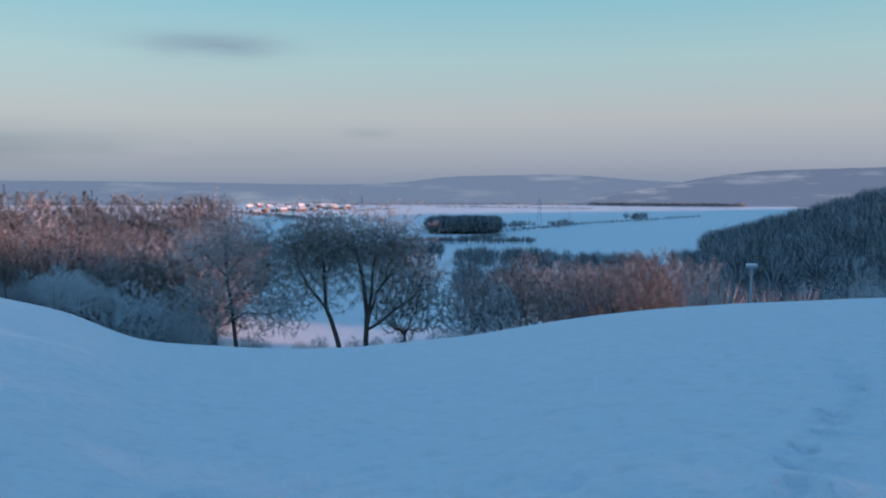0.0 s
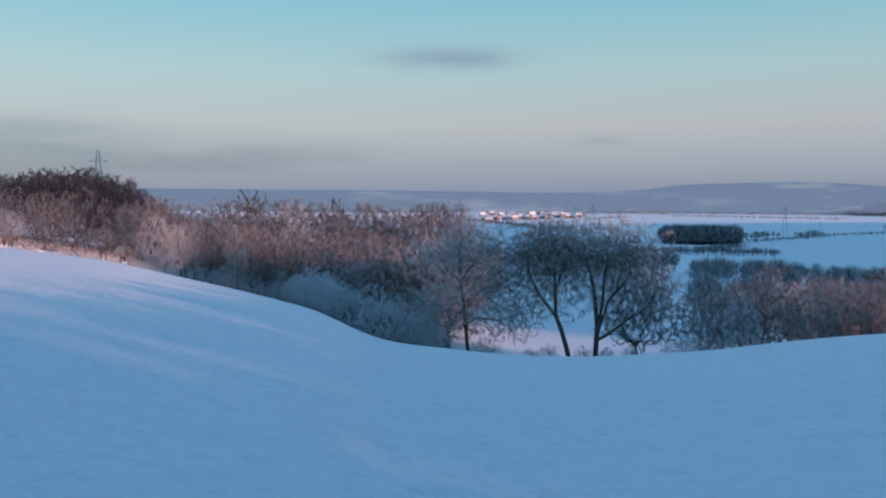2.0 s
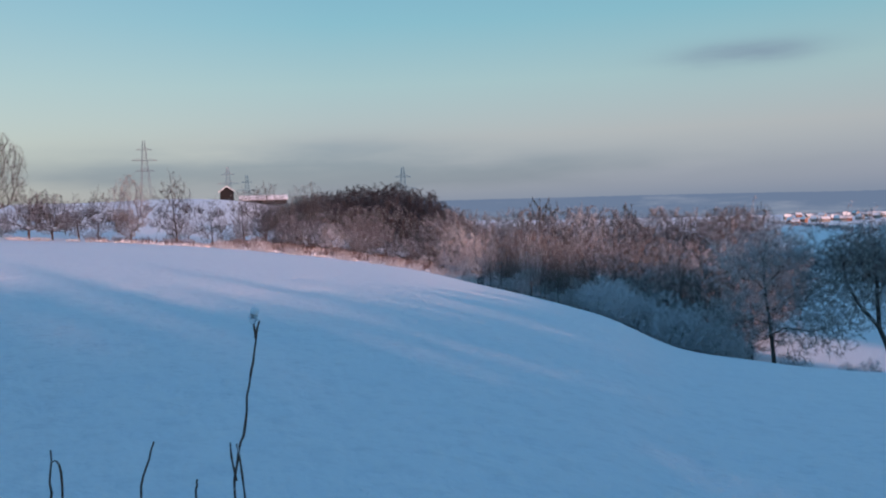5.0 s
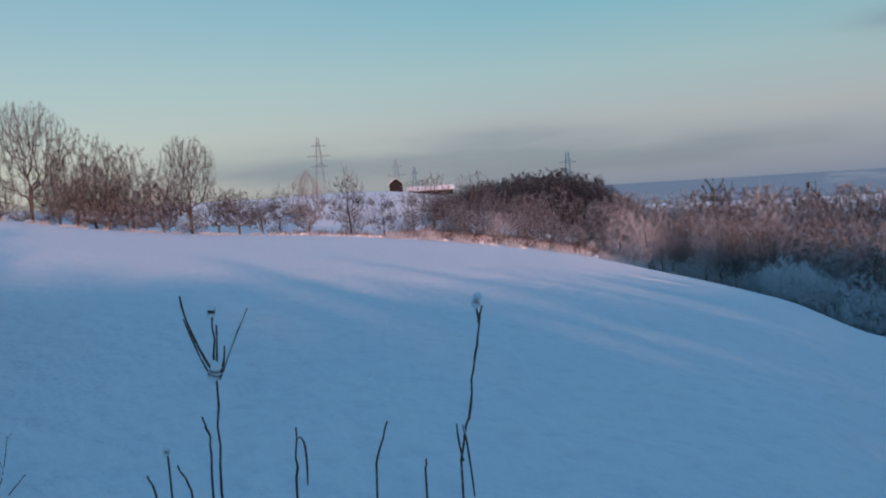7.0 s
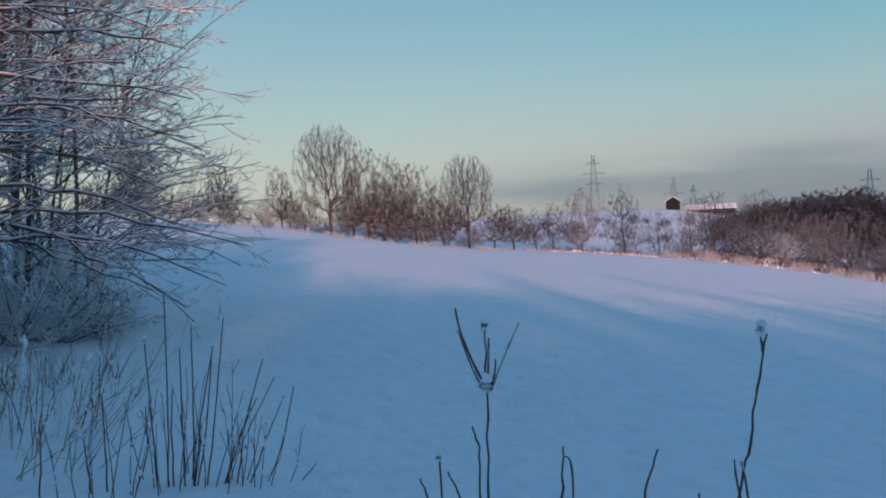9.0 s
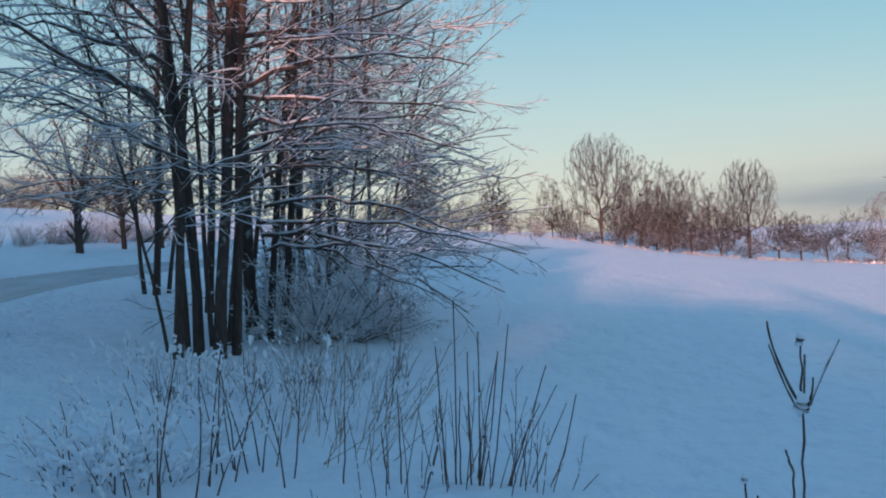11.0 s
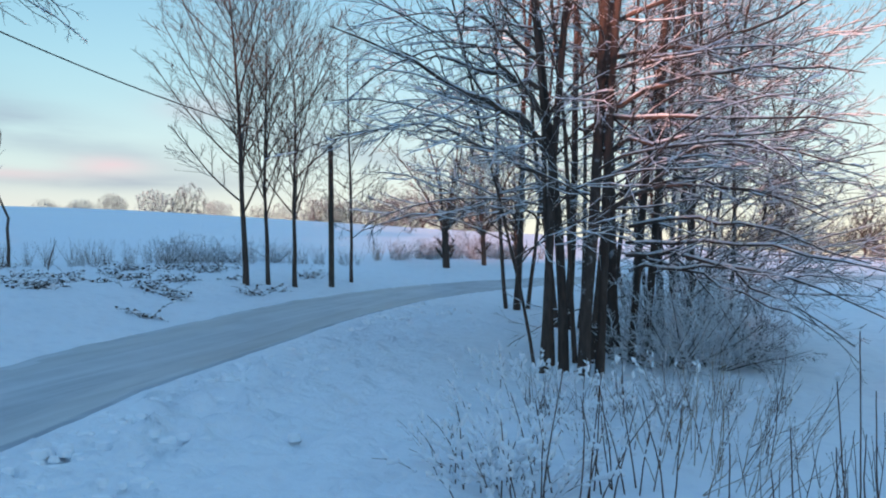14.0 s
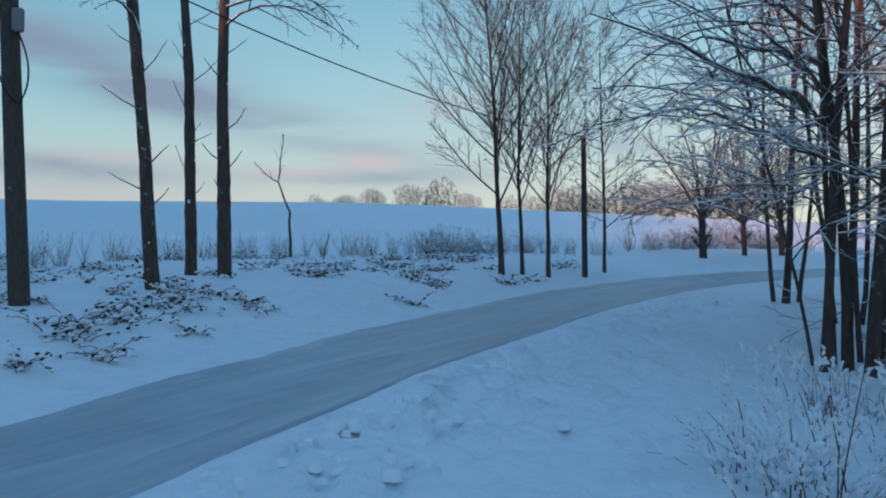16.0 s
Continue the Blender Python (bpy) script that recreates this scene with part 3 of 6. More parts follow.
def limbs_of(P, parent, tip, power=2.2):
    """Polylines with radii from a grown skeleton, thicker where more hangs on."""
    n = len(P)
    load = np.full(n, tip ** power)
    heir = [-1] * n
    for i in range(n - 1, 0, -1):
        p = parent[i]
        load[p] += load[i] * 0.8
        if heir[p] < 0 or load[i] > load[heir[p]]:
            heir[p] = i
    rad = load ** (1 / power)
    out = []
    for i in range(1, n):
        if heir[parent[i]] == i and i > 1 and parent[i] != 0:
            continue
        chain = [parent[i], i]
        while heir[chain[-1]] >= 0:
            chain.append(heir[chain[-1]])
        r = rad[chain]
        r[0] = min(r[0], r[1] * 1.15)
        r[-1] *= 0.6
        out.append((P[chain], r))
    return out


def spikes(rng, limbs, each, long, thin, rise, spread=0.7):
    """Short twigs along the thin limbs."""
    out = []
    for q, r in limbs:
        for i in range(1, len(q)):
            if r[i] > 0.09:
                continue
            t = q[i] - q[i - 1]
            t = t / (np.linalg.norm(t) + 1e-9)
            for _ in range(each):
                d = t + spread * rng.normal(0, 0.75, 3) + np.array([0, 0, rise])
                d /= np.linalg.norm(d)
                f = rng.uniform(0, 1)
                s = q[i] * f + q[i - 1] * (1 - f)
                out.append((np.array([s, s + d * long * rng.uniform(0.5, 1.3)]), np.array([thin, thin])))
    return out


def crowned(name, seed, mats, count=420, low=0.2, crown=0.16, direct=0.35, tip=0.016, each=4, long=0.75, thin=0.016, rise=0.1, belly=0.45, lead=0.0, spread=0.7, ragged=0.2, heavy=0.07, sides=(6, 4, 3), narrow=5.0, hollow=0.3, sweep=0.4, bole=0.2):
    """A leafless tree with a rounded crown: bole to low, crown from `crown` up, shares of the height."""
    rng = np.random.default_rng(seed + 100)
    top = new(name)
    stem = grow(rng, (0, 0, -0.3), (0, 0, 1), 10 * max(low, lead) + 0.3, 4 + int(8 * lead), 0.03, 0)
    goals = outline(rng, count, 10 * crown, 9.9, narrow, belly, hollow, ragged=ragged)
    goals[:, :2] += stem[-1, :2] * 0.5
    P, parent = join_up(rng, stem, [0] + list(range(len(stem) - 1)), goals, direct, np.array([0, 0, 10 * low]), sweep, 10 * min(low, 0.9) - 0.9)
    limbs = limbs_of(P, parent, tip)
    swell = bole / max(r[0] for q, r in limbs)
    limbs = [(q, r * (1 + (swell - 1) * np.clip(r / (bole / swell), 0, 1) ** 2.5) if r[0] > 2 * tip else r) for q, r in limbs]
    trunk, fine = Tubes(), Tubes()
    for q, r in limbs:
        thick = r[0] > heavy or q[0][2] < 0
        (trunk if thick else fine).add(q, r, sides[0] if q[0][2] < 0 else sides[1] if thick else sides[2])
    for q, r in spikes(rng, limbs, each, long, thin, rise, spread):
        fine.add(q, r, 3)
    trunk.build("trunk", mats[0], top)
    fine.build("crown", mats[1], top)
    return top


KINDS = {
    "fan": lambda s: crowned("bare_tree", s, (BARK_GREY, TWIG_GREY_SHADED), 900, 0.14, 0.2, 0.3, 0.006, 12, 0.5, 0.0085, 0.25, 0.56, lead=0.3, spread=0.7, ragged=0.14, sweep=0.9, hollow=0.05),
    "broad": lambda s: crowned("bare_tree", s, (BARK_MID, TWIG_MID), 560, 0.22, 0.12, 0.14, 0.006, 22, 0.48, 0.0085, 0.0, 0.45, ragged=0.3, spread=1.2),
    "upright": lambda s: crowned("bare_tree", s, (BARK_GREY, TWIG_GREY_SHADED), 480, 0.15, 0.08, 0.25, 0.006, 20, 0.5, 0.0085, 0.1, 0.36, lead=0.85, spread=1.0, ragged=0.3),
    "sapling": lambda s: crowned("young_tree", s, (BARK_MID, TWIG_PALE), 460, 0.15, 0.1, 0.25, 0.006, 20, 0.5, 0.009, 0.1, 0.36, lead=0.9, spread=1.0, ragged=0.35),
    "dense": lambda s: crowned("bare_tree", s, (BARK_MID, TWIG_MID), 600, 0.18, 0.09, 0.14, 0.006, 24, 0.48, 0.0092, 0.0, 0.45, ragged=0.26, spread=1.2),
    "veil": lambda s: crowned("bare_tree", s, (BARK_MID, TWIG_PALE), 600, 0.16, 0.05, 0.14, 0.006, 24, 0.48, 0.009, 0.0, 0.45, ragged=0.26, spread=1.2),
    "pine": lambda s: crowned("pine_tree", s, (BARK_MID, NEEDLE), 420, 0.2, 0.06, 0.2, 0.01, 26, 0.45, 0.02, 0.05, 0.42, lead=0.9, spread=1.3, ragged=0.3, hollow=0.2, narrow=4.6),
    "thicket": lambda s: bare_tree("thicket_shrub", s, bushy(9.5, 0.06, 20, 80), [level(7, (0.08, 0.98), 0.44, 54, 0.6, 3, 0.17, -0.02, fade, 0.04),
        level(8, (0.06, 1.0), 0.46, 54, 0.7, 2, 0.15, -0.02, fade, 0.036), level(2, (0.1, 1.0), 0.6, 50, 0.8, 2, 0.15, 0.0, fade, 0.03)], (BARK_MID, TWIG_SHRUB), wood=1, size=FULL),
    "clump": lambda s: crowned("thicket_shrub", s, (BARK_MID, TWIG_SHRUB), 560, 0.03, 0.0, 0.15, 0.008, 20, 0.55, 0.012, 0.0, 0.36, ragged=0.36, bole=0.1, spread=1.2),
    "grey": lambda s: crowned("bare_tree", s, (BARK_GREY, TWIG_GREY_SHADED), 580, 0.16, 0.07, 0.15, 0.006, 22, 0.48, 0.009, 0.0, 0.44, sweep=0.5, ragged=0.26, spread=1.1),
    "scrub": lambda s: crowned("thicket_shrub", s, (BARK_MID, TWIG_SCRUB), 480, 0.04, 0.0, 0.2, 0.01, 18, 0.6, 0.014, 0.0, 0.36, ragged=0.36, bole=0.1, spread=1.2),
    "dark": lambda s: crowned("bare_tree", s, (BARK_MID, WOODS_SHADED), 460, 0.16, 0.06, 0.2, 0.01, 18, 0.55, 0.016, 0.0, 0.42, spread=1.2),
    "rusty": lambda s: crowned("bare_tree", s, (BARK_MID, TWIG_RUST), 580, 0.16, 0.06, 0.16, 0.006, 22, 0.48, 0.0095, 0.0, 0.42, ragged=0.26, spread=1.2),
    # stand close to the lane: thin fine twigs
    "lane": lambda s: bare_tree("lane_side_tree", s, one_stem(10, 0.085, 12, 0.03, tip=0.12), [level(22, (0.24, 0.95), 0.46, 40, 0.5, 8, 0.05, 0.07, lambda u: 0.55 + 1.7 * u * (1 - u), 0.014),
        level(11, (0.2, 0.98), 0.42, 36, 0.55, 5, 0.06, 0.06, fade, 0.0075), level(9, (0.15, 1.0), 0.46, 36, 0.75, 3, 0.06, 0.05, fade, 0.0058)], (BARK_NEAR, TWIG_LANE), wood=2, size=FULL, fine=True),
    "lane_slim": lambda s: bare_tree("lane_side_tree", s, one_stem(10, 0.07, 12, 0.025, tip=0.14), [level(36, (0.2, 0.97), 0.24, 62, 0.4, 6, 0.07, 0.06, fade, 0.011),
        level(9, (0.2, 0.98), 0.42, 38, 0.6, 4, 0.07, 0.05, fade, 0.0075), level(6, (0.2, 1.0), 0.45, 36, 0.8, 3, 0.06, 0.04, fade, 0.0062)], (BARK_NEAR, TWIG_LANE), wood=2, size=FULL, fine=True),
    "lane_broad": lambda s: bare_tree("lane_side_tree", s, forked(10, 0.2, 11, 72, 0.28, 8, 0.0, 0.5, 0.2), [level(9, (0.2, 0.96), 0.4, 42, 0.5, 6, 0.08, 0.02, fade, 0.014),
        level(7, (0.15, 0.98), 0.42, 38, 0.65, 4, 0.08, 0.02, fade, 0.0095), level(4, (0.2, 1.0), 0.45, 36, 0.8, 3, 0.06, 0.02, fade, 0.008)], (BARK_NEAR, TWIG_LANE), wood=2, size=FULL, fine=True),
    "hedge": lambda s: bare_tree("hedge_shrub", s, bushy(9.5, 0.16, 30, 60), [level(7, (0.05, 0.98), 0.45, 44, 0.9, 2, 0.13, 0.0, fade, 0.26)], (BARK_MID, TWIG_SHRUB), wood=1, size=FULL),
}
made = {}
RNG = random.Random(7)


def tree_at(kind, b, r, top=None, tall=None, wide=1.0, label="", group="", seed=None, category="tree"):
    """A tree on the ground at a bearing and distance; top: degrees at which its crown ends, seen from eye height."""
    x, y = place(b, r)
    z = float(height(x, y))
    h = tall if tall else 1.05 * (1.6 + r * math.tan(radians(top)) - z)
    s = h / 10.0
    seed = RNG.randrange(2) if seed is None else seed
    m = pose(x, y, z - 0.03, 0, 0, RNG.uniform(0, 360)) @ Matrix.Diagonal((s * wide, s * wide, s, 1))
    if (kind, seed) in made:
        first = made[kind, seed]
        ob = copy_thing(first, m @ Matrix.Diagonal((*(1 / v for v in first.scale), 1)))
    else:
        ob = made[kind, seed] = KINDS[kind](seed * 31 + len(kind))
        ob.matrix_basis = m
    return tagged(ob, label, category, group)


def hero_tree(name, r, lines, label, seed, mats, k2=3400, k3=9):
    """A tree whose limbs run through given (bearing, rise) points at one distance; the first line is the trunk."""
    rng = np.random.default_rng(seed)
    b0, e0 = lines[0][1][0]
    x, y = place(b0, r)
    z = float(height(x, y))
    top = new(name)
    top.location = (x, y, z)
    origin = np.array([x, y, z])
    limbs, wood = [], Tubes()
    for rad, pts in lines:
        q = []
        for i, (b, e) in enumerate(pts):
            px, py = place(b, r + rng.uniform(-1.2, 1.2) * (i > 0))
            q.append((px, py, 1.6 + r * math.tan(radians(e))))
        q = np.array(q)
        if pts is lines[0][1]:
            q[0, 2] = z - 0.3
        t = np.linspace(0, len(q) - 1, 9)
        line = np.stack([np.interp(t, np.arange(len(q)), q[:, c]) for c in range(3)], 1) - origin
        line[1:-1] += rng.normal(0, 0.06, (7, 3))
        w = np.linspace(rad, rad * 0.3, 9)
        limbs.append((line, w))
        wood.add(line, w, 7)
    wood.build("trunk", mats[0], top)
    nodes = np.vstack([q for q, _ in limbs])
    parent = [0] + [i - 1 for i in range(1, len(nodes))]
    for k in range(1, len(limbs)):
        parent[9 * k] = int(np.argmin(np.linalg.norm(limbs[0][0] - limbs[k][0][0], axis=1)))
    tips = np.array([q[i] for q, _ in limbs for i in range(4, 9)])
    pick = tips[rng.integers(0, len(tips), k2)]
    goals = pick + rng.normal(0, 1.0, (k2, 3)) * np.array([1.5, 1.5, 1.15])
    goals = goals[goals[:, 2] > 1.2]
    P, parent = join_up(rng, nodes, parent, goals, 0.25, limbs[0][0][3])
    own = len(nodes)
    crown = Tubes()
    for i in range(own, len(P)):
        p = parent[i]
        w = 0.011 if p >= own else 0.026
        crown.add(np.array([P[p], P[i]]), np.array([w * 1.0, w * 0.6]), 3)
    short = [(np.array([P[parent[i]], P[i]]), np.array([0.02, 0.02])) for i in range(own, len(P))]
    for q, r in spikes(rng, short, k3, 0.5, 0.0125, -0.03, 0.9):
        crown.add(q, r, 3)
    crown.build("crown", mats[1], top)
    return tagged(top, label, "tree", G_EDGE)


G_EDGE = "trees along the field edge"


# ---- the tree belt along the lower edge of the field ----
L_FROST = "leafless tree with frosted brown twigs at the field's edge"
hero_tree("bare_tree", 78, [(0.20, [(13.8, -10.9), (14.05, -8.7), (14.3, -6.4), (14.4, -4.3), (14.2, -3.0)]), (0.08, [(14.0, -8.9), (13.0, -8.4), (11.4, -8.6), (10.2, -8.2)]),
                           (0.07, [(14.1, -8.2), (15.4, -7.8), (16.4, -7.6)]), (0.08, [(14.15, -7.6), (12.8, -6.6), (11.6, -6.4)]), (0.07, [(14.3, -6.3), (15.4, -5.0), (16.0, -4.0)]),
                           (0.07, [(14.3, -6.0), (13.2, -4.6), (12.6, -3.6)])], "leafless oak with dark trunk and frosted level boughs", 1, (BARK_MID, TWIG_HERO))
hero_tree("bare_tree", 77, [(0.24, [(6.9, -11.0), (7.4, -9.5), (7.95, -8.3), (8.0, -5.6), (8.15, -4.0), (8.1, -3.0)]), (0.15, [(7.9, -8.4), (9.1, -6.8), (9.7, -5.5), (9.9, -4.3)]),
                           (0.10, [(8.0, -6.6), (7.3, -5.0), (7.0, -3.6)]), (0.09, [(8.0, -5.8), (8.9, -4.5), (9.1, -3.4)])], "leaning leafless tree with dark trunk and frosted crown", 2, (BARK_MID, TWIG_HERO))
hero_tree("bare_tree", 79, [(0.26, [(5.3, -10.5), (5.15, -8.9), (5.4, -6.4), (5.9, -4.6), (6.1, -3.6)]), (0.17, [(5.2, -9.7), (4.55, -7.6), (3.2, -5.7), (2.5, -4.3)]),
                           (0.16, [(5.25, -9.9), (3.7, -8.8), (1.9, -7.7), (1.2, -6.2)]), (0.15, [(5.15, -8.9), (4.8, -6.6), (4.5, -4.4), (4.5, -3.0)]), (0.10, [(3.9, -6.7), (3.6, -4.6), (3.4, -3.4)])],
          "wide leafless willow with several dark rising limbs", 3, (BARK_MID, TWIG_HERO))
tree_at("veil", 2.6, 82, top=-4.0, wide=0.85, label="leafless willow with dense frosted twigs", seed=1)
for b, r, top, wide, kind in ((-2.9, 80, -5.6, 0.95, "veil"), (-5.2, 80, -4.35, 0.8, "veil"), (-6.8, 84, -5.4, 0.85, "veil"), (-8.6, 80, -4.9, 0.8, "veil"),
                              (-10.2, 82, -5.3, 0.9, "veil"), (-11.6, 80, -5.6, 0.8, "broad"), (-13.0, 88, -3.7, 0.8, "dense"), (-14.4, 90, -4.2, 0.75, "rusty"),
                              (-17.3, 78, -4.7, 0.7, "veil"), (-26.6, 74, -5.2, 0.8, "broad"), (-28.6, 76, -5.4, 0.8, "grey"), (-4.0, 79, -6.4, 0.8, "clump"), (-7.6, 79, -7.0, 1.0, "veil"),
                              (-3.9, 86, -5.3, 1.0, "dense"), (-7.7, 90, -5.2, 1.0, "dense"), (-9.6, 92, -5.2, 1.0, "veil"), (-11.0, 94, -4.9, 1.0, "dense"), (-12.3, 92, -4.6, 0.9, "dense"), (-15.6, 92, -4.9, 0.9, "rusty"),
                              (-1.6, 84, -6.4, 1.0, "veil")):
    tree_at(kind, b, r, top=top, wide=wide, label=L_FROST, group=G_EDGE)
for b, r, top, wide, kind in ((22.5, 150, -0.12, 0.55, "pine"), (28.3, 150, 0.45, 0.58, "pine"), (25.6, 150, -0.3, 0.9, "grey"), (20.3, 150, -0.8, 0.95, "rusty"), (34.4, 158, -0.1, 0.45, "pine"), (33.7, 158, -0.3, 0.45, "pine"), (35.1, 160, -0.35, 0.5, "pine"),
                              (17.4, 165, -0.85, 0.45, "grey"), (16.6, 165, -0.75, 0.42, "grey"), (15.8, 165, -0.8, 0.42, "fan"), (15.1, 166, -0.85, 0.4, "grey"), (14.5, 165, -0.9, 0.42, "fan"), (18.6, 160, -0.9, 0.7, "rusty")):
    tree_at(kind, b, r, top=top, wide=wide, label="tall tree above the wood, sunlit top", group="taller trees of the belt")
fill = random.Random(3)
# behind: brown crowns shoulder to shoulder
for k in range(24):
    b = 14.8 + 20.4 * (k + fill.random()) / 24
    tree_at(fill.choice(["rusty", "grey", "rusty"]), b, 126 + 26 * fill.random(), top=float(np.interp(b, [14.5, 19, 22, 25, 28, 31, 35], [-0.95, -0.9, -0.75, -0.4, -0.5, -0.55, -0.3])) + fill.uniform(-0.4, 0.1), wide=fill.uniform(0.8, 1.05), label=L_FROST, group=G_EDGE)
# in the middle: paler rounded crowns
for k in range(22):
    b = 15.2 + 19.3 * (k + fill.random()) / 22
    edge = float(spline(LAND, np.array(b), 1))
    tree_at(fill.choice(["dense", "rusty", "broad", "veil"]), b, edge + 13 + 20 * fill.random(), top=float(np.interp(b, [15, 20, 26, 34], [-2.5, -2.3, -1.9, -1.5])) + fill.uniform(-1.1, 0.3), wide=fill.uniform(0.85, 1.1), label=L_FROST, group=G_EDGE)
# along the edge: slender young trees, then blue-grey shrubs
for b, out, top in ((30.9, 4, -1.9), (30.0, 6, -1.6), (29.2, 3.5, -2.3), (28.3, 5, -2.0), (27.4, 4, -2.6), (26.6, 6, -2.2), (31.9, 5, -1.7), (33.0, 4, -1.9), (25.7, 7, -3.0), (19.4, 9, -3.4), (17.2, 8, -3.2)):
    tree_at("sapling", b, float(spline(LAND, np.array(b), 1)) + out, top=top, wide=fill.uniform(0.4, 0.6), label="slender young tree with pale frosted twigs", group=G_EDGE)
for k in range(30):
    b = 15.4 + 11.6 * (k + fill.random()) / 30
    tall = float(np.interp(b, [15, 18, 22, 25, 27], [4.4, 5.6, 5.8, 4.6, 2.6])) * fill.uniform(0.6, 1.05)
    tree_at("clump", b, float(spline(LAND, np.array(b), 1)) + 2 + 6 * fill.random(), tall=tall, wide=fill.uniform(0.85, 1.25), label="grey frosted thicket shrub on the field's edge", group="thicket along the field edge", category="shrub")
for k in range(16):
    b = 26 + 11 * (k + fill.random()) / 16
    tree_at("clump", b, float(spline(LAND, np.array(b), 1)) + 2 + 5 * fill.random(), tall=fill.uniform(1.2, 2.6), wide=fill.uniform(1.0, 1.5), label="grey frosted thicket shrub on the field's edge", group="thicket along the field edge", category="shrub")
for b, tall in ((12.9, 2.2), (12.0, 1.6), (9.6, 1.5), (8.4, 2.0), (6.0, 1.8), (4.6, 1.6), (3.0, 1.5), (0.4, 1.8), (-0.8, 2.4), (-2.0, 2.6)):
    tree_at("clump", b, float(spline(LAND, np.array(b), 1)) + 2.5, tall=tall, wide=1.2, label="low frosted shrub at the foot of the trees", group="thicket along the field edge", category="shrub")

# ---- upper edge of the field: rows of trees, sunlit hedge ----
L_UP, G_UP = "leafless frosted tree beyond the snowy field", "trees beyond the upper field"
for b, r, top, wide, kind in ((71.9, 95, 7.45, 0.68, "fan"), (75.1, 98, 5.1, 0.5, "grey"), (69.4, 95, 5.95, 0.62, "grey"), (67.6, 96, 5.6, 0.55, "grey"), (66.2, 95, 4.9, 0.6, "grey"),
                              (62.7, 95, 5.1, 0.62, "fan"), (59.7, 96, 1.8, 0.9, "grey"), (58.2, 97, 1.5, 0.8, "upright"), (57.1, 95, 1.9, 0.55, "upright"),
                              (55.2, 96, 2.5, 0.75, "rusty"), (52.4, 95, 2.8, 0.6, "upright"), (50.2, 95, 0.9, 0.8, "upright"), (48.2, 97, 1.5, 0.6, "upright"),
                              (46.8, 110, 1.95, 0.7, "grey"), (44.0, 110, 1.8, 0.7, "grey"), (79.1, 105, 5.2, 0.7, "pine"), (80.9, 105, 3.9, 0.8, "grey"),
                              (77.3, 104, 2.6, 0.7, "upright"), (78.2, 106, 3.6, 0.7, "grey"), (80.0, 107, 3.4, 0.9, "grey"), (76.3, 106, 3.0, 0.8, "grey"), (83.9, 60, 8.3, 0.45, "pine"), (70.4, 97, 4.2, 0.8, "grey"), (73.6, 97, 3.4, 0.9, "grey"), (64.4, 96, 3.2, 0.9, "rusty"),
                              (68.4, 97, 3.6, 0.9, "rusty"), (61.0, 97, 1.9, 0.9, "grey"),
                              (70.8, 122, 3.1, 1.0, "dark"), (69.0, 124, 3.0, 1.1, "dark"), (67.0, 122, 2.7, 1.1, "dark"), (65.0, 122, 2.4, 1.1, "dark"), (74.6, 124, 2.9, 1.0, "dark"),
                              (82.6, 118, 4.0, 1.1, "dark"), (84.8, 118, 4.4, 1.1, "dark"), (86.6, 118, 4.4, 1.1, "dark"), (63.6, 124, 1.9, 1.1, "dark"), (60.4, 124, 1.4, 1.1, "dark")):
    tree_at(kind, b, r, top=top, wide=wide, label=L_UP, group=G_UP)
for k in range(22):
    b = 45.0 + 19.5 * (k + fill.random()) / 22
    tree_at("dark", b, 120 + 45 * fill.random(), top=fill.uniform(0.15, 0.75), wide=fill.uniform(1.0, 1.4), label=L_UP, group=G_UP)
for k in range(38):
    b = 34 + 49 * (k + fill.random()) / 38
    r = float(spline(LAND, np.array(b), 1)) + 6 + 30 * fill.random()
    top = float(np.interp(b, [30, 38, 44, 50, 62, 76, 83], [-1.5, 0.3, 0.4, -0.5, 0.2, 1.6, 2.4])) + fill.uniform(-0.8, 0.2)
    tree_at(fill.choice(["grey", "grey", "rusty"]), b, r, top=top, wide=fill.uniform(0.8, 1.3), label=L_UP, group=G_UP)
for b, top, wide in ((45.3, 0.0, 1.1), (42.5, -0.9, 1.0), (39, -1.6, 1.1), (36, -2.4, 1.1), (33.6, -3.4, 1.0), (66, 1.2, 1.6), (69, 1.6, 1.6), (67.6, 1.5, 1.5), (71, 1.5, 1.4),
                     (74, 2.0, 1.3), (76, 2.2, 1.2), (81.5, 3.0, 1.2), (83.5, 3.2, 1.2), (72.5, 1.7, 1.6), (62.6, 0.4, 1.5), (78.4, 2.4, 1.4),
                     (49.0, -1.2, 1.6), (52.6, -1.2, 1.6), (57.5, -0.9, 1.6), (44.0, -0.8, 1.5), (40.7, -1.2, 1.4), (37.5, -1.9, 1.4)):
    tree_at("scrub", b, float(spline(LAND, np.array(b), 1)) + 3, top=top, wide=wide, label="rusty leafless shrub at the field's edge", group="thicket along the field edge", category="shrub")
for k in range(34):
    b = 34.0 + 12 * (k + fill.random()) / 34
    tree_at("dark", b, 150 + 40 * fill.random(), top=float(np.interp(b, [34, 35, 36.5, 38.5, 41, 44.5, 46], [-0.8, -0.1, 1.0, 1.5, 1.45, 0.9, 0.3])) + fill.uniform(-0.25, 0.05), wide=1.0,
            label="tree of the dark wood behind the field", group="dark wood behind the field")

# ---- lane side ----
L_LANE = "leafless lane-side tree with fine upswept twigs, snow on its trunk"
